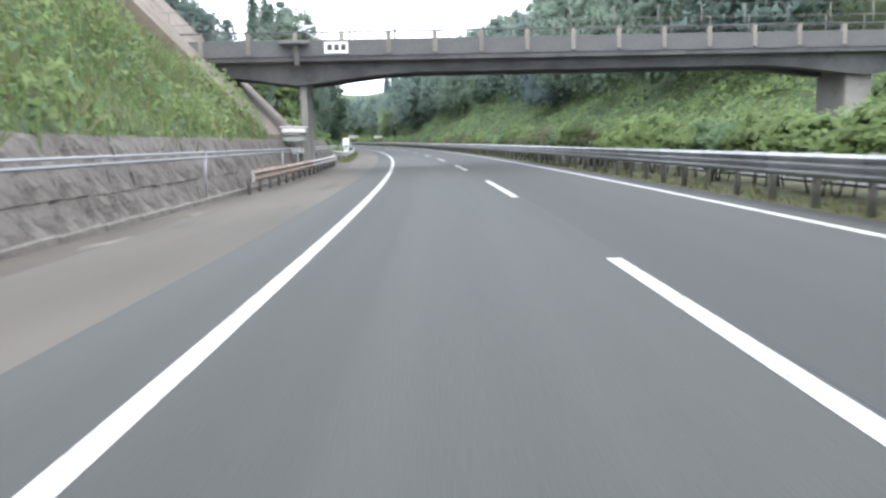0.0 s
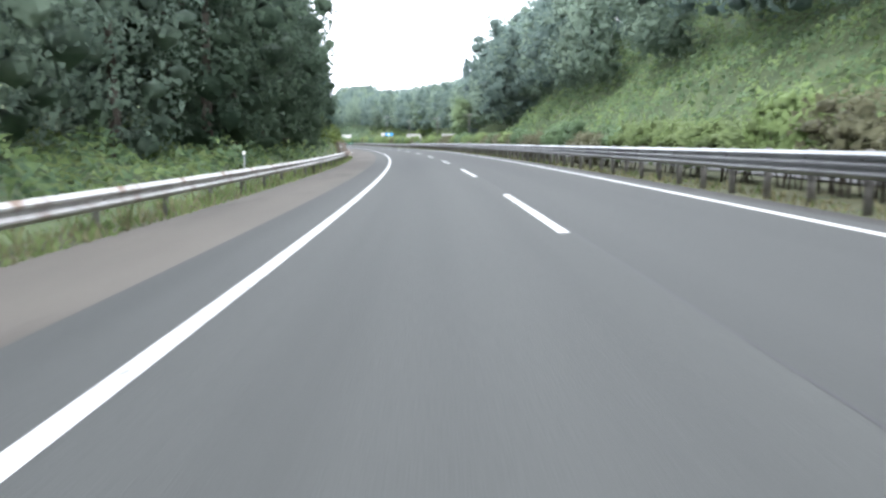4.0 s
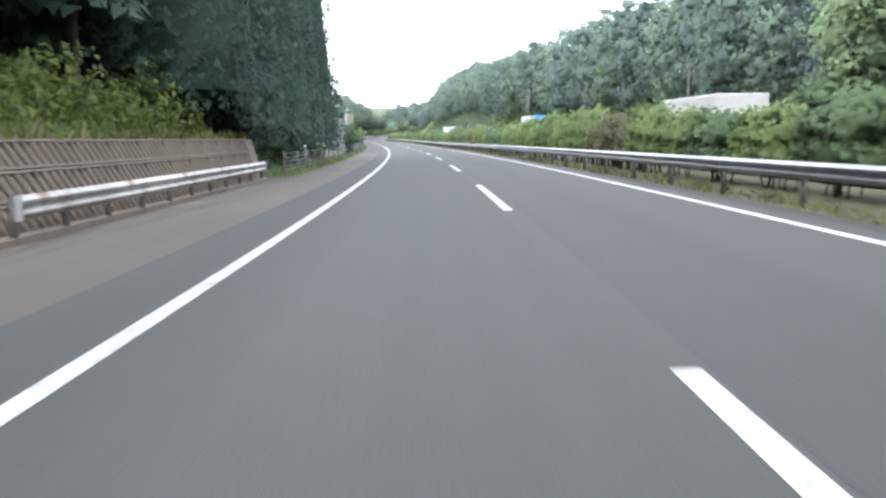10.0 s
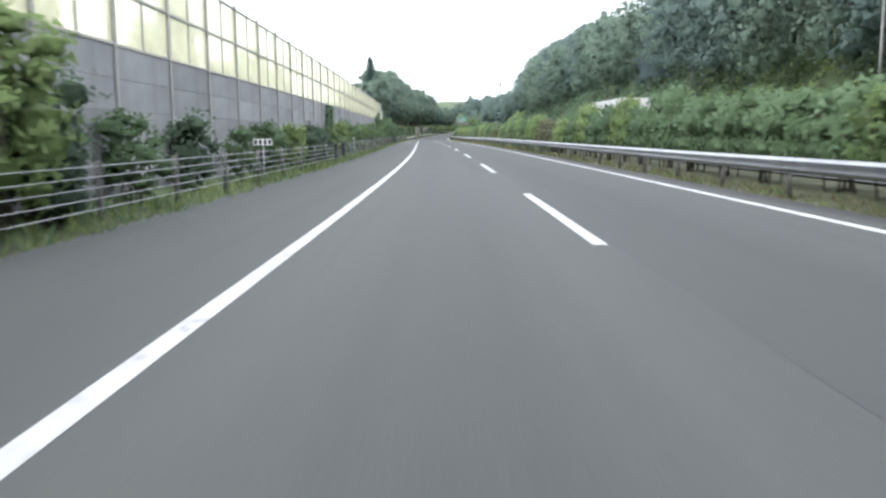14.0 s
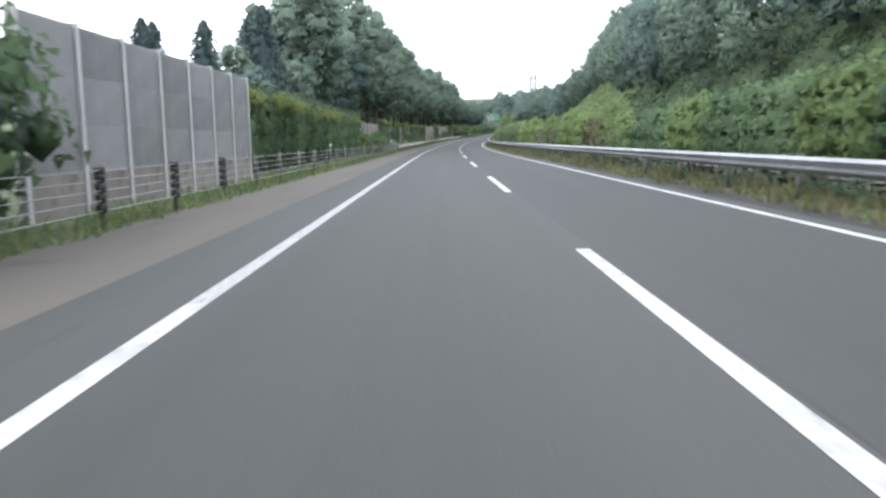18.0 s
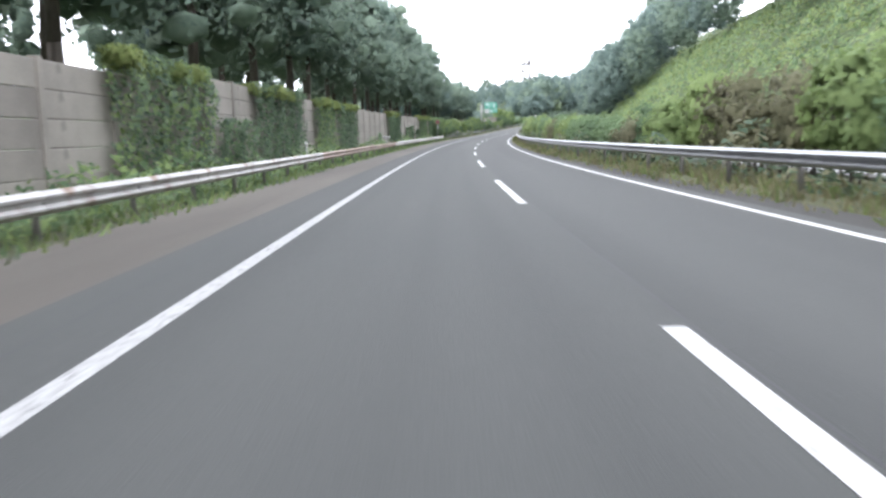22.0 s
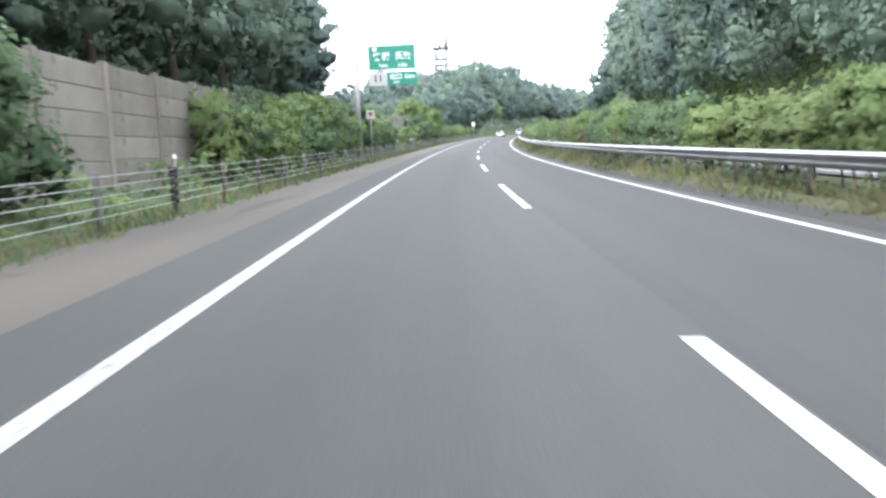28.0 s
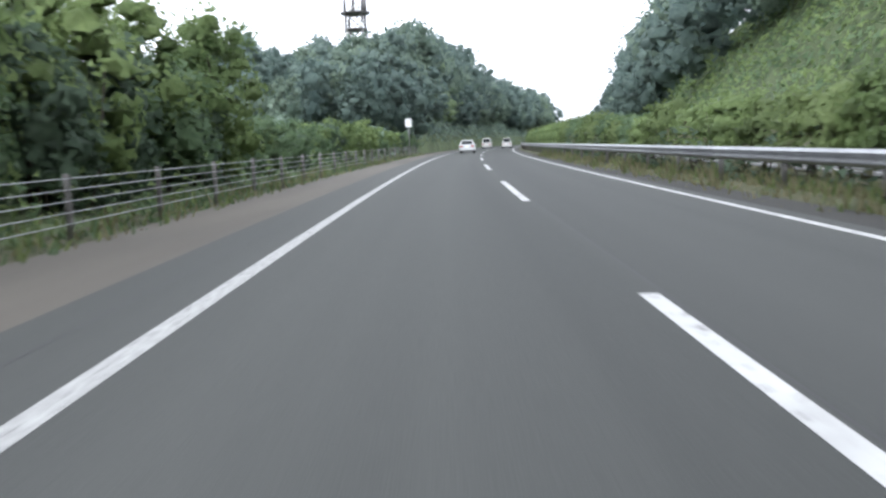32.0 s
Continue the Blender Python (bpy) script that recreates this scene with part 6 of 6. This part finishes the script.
# ---------------------------------------------------------------- vehicles
def car(s, u, paint, label, van=False, turn=0.0):
    root = thing("car", None, label, "car", "cars ahead", m=stand(s, u, 0, turn))
    L, W = 4.4, 1.70
    roof, belt = (1.85, 1.0) if van else (1.46, .92)
    bm = bmesh.new()
    side = [(0, .28), (0, .62), (.06, belt), (L - 1.2 if not van else L - .75, belt + .02), (L - .1, .72), (L, .55), (L - .05, .28)]
    sides = [[bm.verts.new((x, y, z)) for y, z in side] for x in (-W / 2, W / 2)]
    k = len(side)
    for i in range(k):
        bm.faces.new((sides[0][i], sides[0][(i + 1) % k], sides[1][(i + 1) % k], sides[1][i]))
    bm.faces.new(sides[0][::-1]), bm.faces.new(sides[1])
    bmesh.ops.bevel(bm, geom=bm.edges[:], offset=.07, segments=2, affect="EDGES")
    part("body", bm_mesh("body", bm, paint), root)
    bm = bmesh.new()
    y0, y1, ry0, ry1 = (.04, L - .85, .22, L - 1.5) if van else (.45, L - 1.25, 1.0, L - 2.1)
    ring0 = [bm.verts.new((x, y, belt - .03)) for x, y in ((-W / 2 + .06, y0), (W / 2 - .06, y0), (W / 2 - .06, y1), (-W / 2 + .06, y1))]
    ring1 = [bm.verts.new((x, y, roof)) for x, y in ((-W / 2 + .22, ry0), (W / 2 - .22, ry0), (W / 2 - .22, ry1), (-W / 2 + .22, ry1))]
    for i in range(4):
        bm.faces.new((ring0[i], ring0[(i + 1) % 4], ring1[(i + 1) % 4], ring1[i]))
    bm.faces.new(ring1), bm.faces.new(ring0[::-1])
    bmesh.ops.bevel(bm, geom=bm.edges[:], offset=.05, segments=2, affect="EDGES")
    part("cabin", bm_mesh("cabin", bm, paint), root)
    slope = (ry0 - y0) / (roof - belt)
    bm = bmesh.new()
    z0, z1 = belt + .07, roof - .09
    vs = [bm.verts.new((x, y0 + slope * (z - belt) - .018, z)) for x, z in ((-W / 2 + .2, z0), (W / 2 - .2, z0), (W / 2 - .3, z1), (-W / 2 + .3, z1))]
    f = bm.faces.new(vs)
    bmesh.ops.solidify(bm, geom=[f], thickness=.012)
    part("rear_window", bm_mesh("rear_window", bm, M_GLASS_DARK), root)
    for sx in (-1, 1):
        bm = bmesh.new()
        q = [(y0 + slope * .1 + .25, belt + .06), (y1 - .35, belt + .06), (ry1 - .05, roof - .1), (ry0 + .15, roof - .1)]
        vs = [bm.verts.new((sx * (W / 2 - .05 - .16 * (z - belt) / (roof - belt)), y, z)) for y, z in q]
        f = bm.faces.new(vs)
        bmesh.ops.solidify(bm, geom=[f], thickness=.01)
        part("side_window", bm_mesh("side_window", bm, M_GLASS_DARK), root)
        part("tail_lamp", box_mesh("tail_lamp", sx * .62 - .16, sx * .62 + .16, -.03, .05, .66, .84, M_RED, .02), root)
        part("mirror", box_mesh("mirror", sx * .92 - .08, sx * .92 + .08, y1 - .5, y1 - .4, belt, belt + .13, paint, .02), root)
    part("bumper", box_mesh("bumper", -W / 2 + .03, W / 2 - .03, -.07, .1, .30, .52, paint, .04), root)
    part("number_plate", box_mesh("number_plate", -.17, .17, -.04, -.012, .62, .78, M_SIGNWHITE), root)
    for sx in (-1, 1):
        for y in (.8, 3.5):
            bm = bmesh.new()
            tube(bm, (sx * .62, y, .31), (sx * .84, y, .31), .31, .31, 18)
            w = part("wheel", bm_mesh("wheel", bm, M_BLACK), root)
            bm = bmesh.new()
            tube(bm, (sx * .8, y, .31), (sx * .855, y, .31), .19, .17, 12)
            part("rim", bm_mesh("rim", bm, M_STEEL), w)


M_GLASS_DARK = plain_mat("tinted_glass", (.02, .025, .028), .08)
M_RED = plain_mat("red_lamp", (.35, .015, .012), .25)
M_CARWHITE = plain_mat("white_car_paint", (.78, .78, .77), .25, 0, .02)
M_CARSILVER = plain_mat("silver_car_paint", (.55, .56, .56), .3, .4, .02)
car(1058, -1.75, M_CARSILVER, "silver saloon car on the slow lane far ahead")
car(1120, -1.6, M_CARWHITE, "white estate car on the slow lane far ahead", True)
car(1124, 1.9, M_CARWHITE, "white van on the passing lane far ahead", True)

# lorries on the opposite carriageway
M_BOX = plain_mat("white_box_body", (.46, .455, .44), .45)
M_BLUE = plain_mat("blue_box_front", (.03, .26, .62), .4)


def lorry(s, u, length, top, front, label, wide=1.24):
    """A box lorry that faces the camera's way; its box ends at the given height."""
    root = thing("lorry", None, label, "lorry", "lorries on the opposite carriageway", m=stand(s, u, 0, 180))
    q = top / 3.75
    part("cargo_box", box_mesh("cargo_box", -wide, wide, -length, -.25, 1.05 * q, top, M_BOX, .04), root)
    bf = part("box_front", box_mesh("box_front", -wide - .01, wide + .01, -.24, -.02, 1.1 * q, top + .01, front, .04), root)
    if front is M_BLUE:
        bf["label"] = "blue front with a white oval"
        bm = bmesh.new()
        tube(bm, (.25, -.02, top - .47), (.25, .0, top - .47), .26, .26, 24)
        for v in bm.verts:
            v.co.x = .25 + (v.co.x - .25) * 1.8
        part("oval", bm_mesh("oval", bm, M_SIGNWHITE), bf)
    bm = bmesh.new()
    side = [(0.02, .5), (0.02, 2.6 * q), (.5, 2.7 * q), (1.55, 2.55 * q), (1.85, 1.5 * q), (1.9, .5)]
    ca, cb = ([bm.verts.new((x, y, z)) for y, z in side] for x in (-wide + .06, wide - .06))
    for i in range(6):
        bm.faces.new((ca[i], ca[(i + 1) % 6], cb[(i + 1) % 6], cb[i]))
    bm.faces.new(ca[::-1]), bm.faces.new(cb)
    bmesh.ops.bevel(bm, geom=bm.edges[:], offset=.06, segments=2, affect="EDGES")
    cab = part("cab", bm_mesh("cab", bm, M_BOX), root)
    part("windscreen", box_mesh("windscreen", -wide + .19, wide - .19, 1.66, 1.72, 1.6 * q, 2.3 * q, M_GLASS_DARK, .01), cab)
    part("chassis", box_mesh("chassis", -.45, .45, .2 - length, 1.6, .5, 1.04 * q, M_BLACK, .02), root)
    r = .5 * q
    for y in (.9, -length * .58, -length * .73):
        for sx in (-1, 1):
            bm = bmesh.new()
            tube(bm, (sx * (wide - .39), y, r), (sx * (wide - .06), y, r), r, r, 20)
            part("wheel", bm_mesh("wheel", bm, M_BLACK), root)


lorry(381, 14.0, 9.6, 3.65, M_BLUE, "white box lorry with a blue front on the opposite carriageway")
lorry(283.5, 14.0, 4.4, 2.5, M_BOX, "small white box lorry on the opposite carriageway", 1.0)
lorry(320.5, 12.2, 8.6, 2.85, M_BOX, "white box lorry half hidden by the median hedge", 1.15)
lorry(470, 12.2, 10.5, 3.55, M_BOX, "white box lorry whose roof shows over the hedge")

# far lattice pylon beyond the hill
_pm = stand(1461, -6, float(height(1461, -12)) - .5)
_py = thing("pylon", None, "far red and white lattice power pylon beyond the hill", "pylon", m=_pm)
M_PYLON_W, M_PYLON_R = plain_mat("pylon_white", (.62, .62, .62), .5), plain_mat("pylon_red", (.48, .30, .28), .5)


def half(z):
    return max(.5, 3.4 - z * .066)


for i in range(8):
    z0, z1 = i * 5.6, i * 5.6 + 5.6
    _mm = M_PYLON_R if i % 2 else M_PYLON_W
    for k in range(4):
        ca, cb = (math.cos(k * 1.571 + .785), math.sin(k * 1.571 + .785)), (math.cos(k * 1.571 + 2.356), math.sin(k * 1.571 + 2.356))
        a0, a1 = (ca[0] * half(z0) * 1.41, ca[1] * half(z0) * 1.41, z0), (ca[0] * half(z1) * 1.41, ca[1] * half(z1) * 1.41, z1)
        b0, b1 = (cb[0] * half(z0) * 1.41, cb[1] * half(z0) * 1.41, z0), (cb[0] * half(z1) * 1.41, cb[1] * half(z1) * 1.41, z1)
        rod("leg", a0, a1, .13, _mm, _py, 4)
        rod("brace", a0, b1, .08, _mm, _py, 4)
        rod("brace", b0, a1, .08, _mm, _py, 4)
        rod("crossbar", a1, b1, .08, _mm, _py, 4)
for z, w in ((33, 4.2), (38.5, 3.6), (44, 3.0)):
    for sx in (-1, 1):
        for a in ((0, .4, z), (0, -.4, z), (0, 0, z + 1.6)):
            rod("cross_arm", a, (sx * w, 0, z + .3), .09, M_PYLON_W, _py, 4)
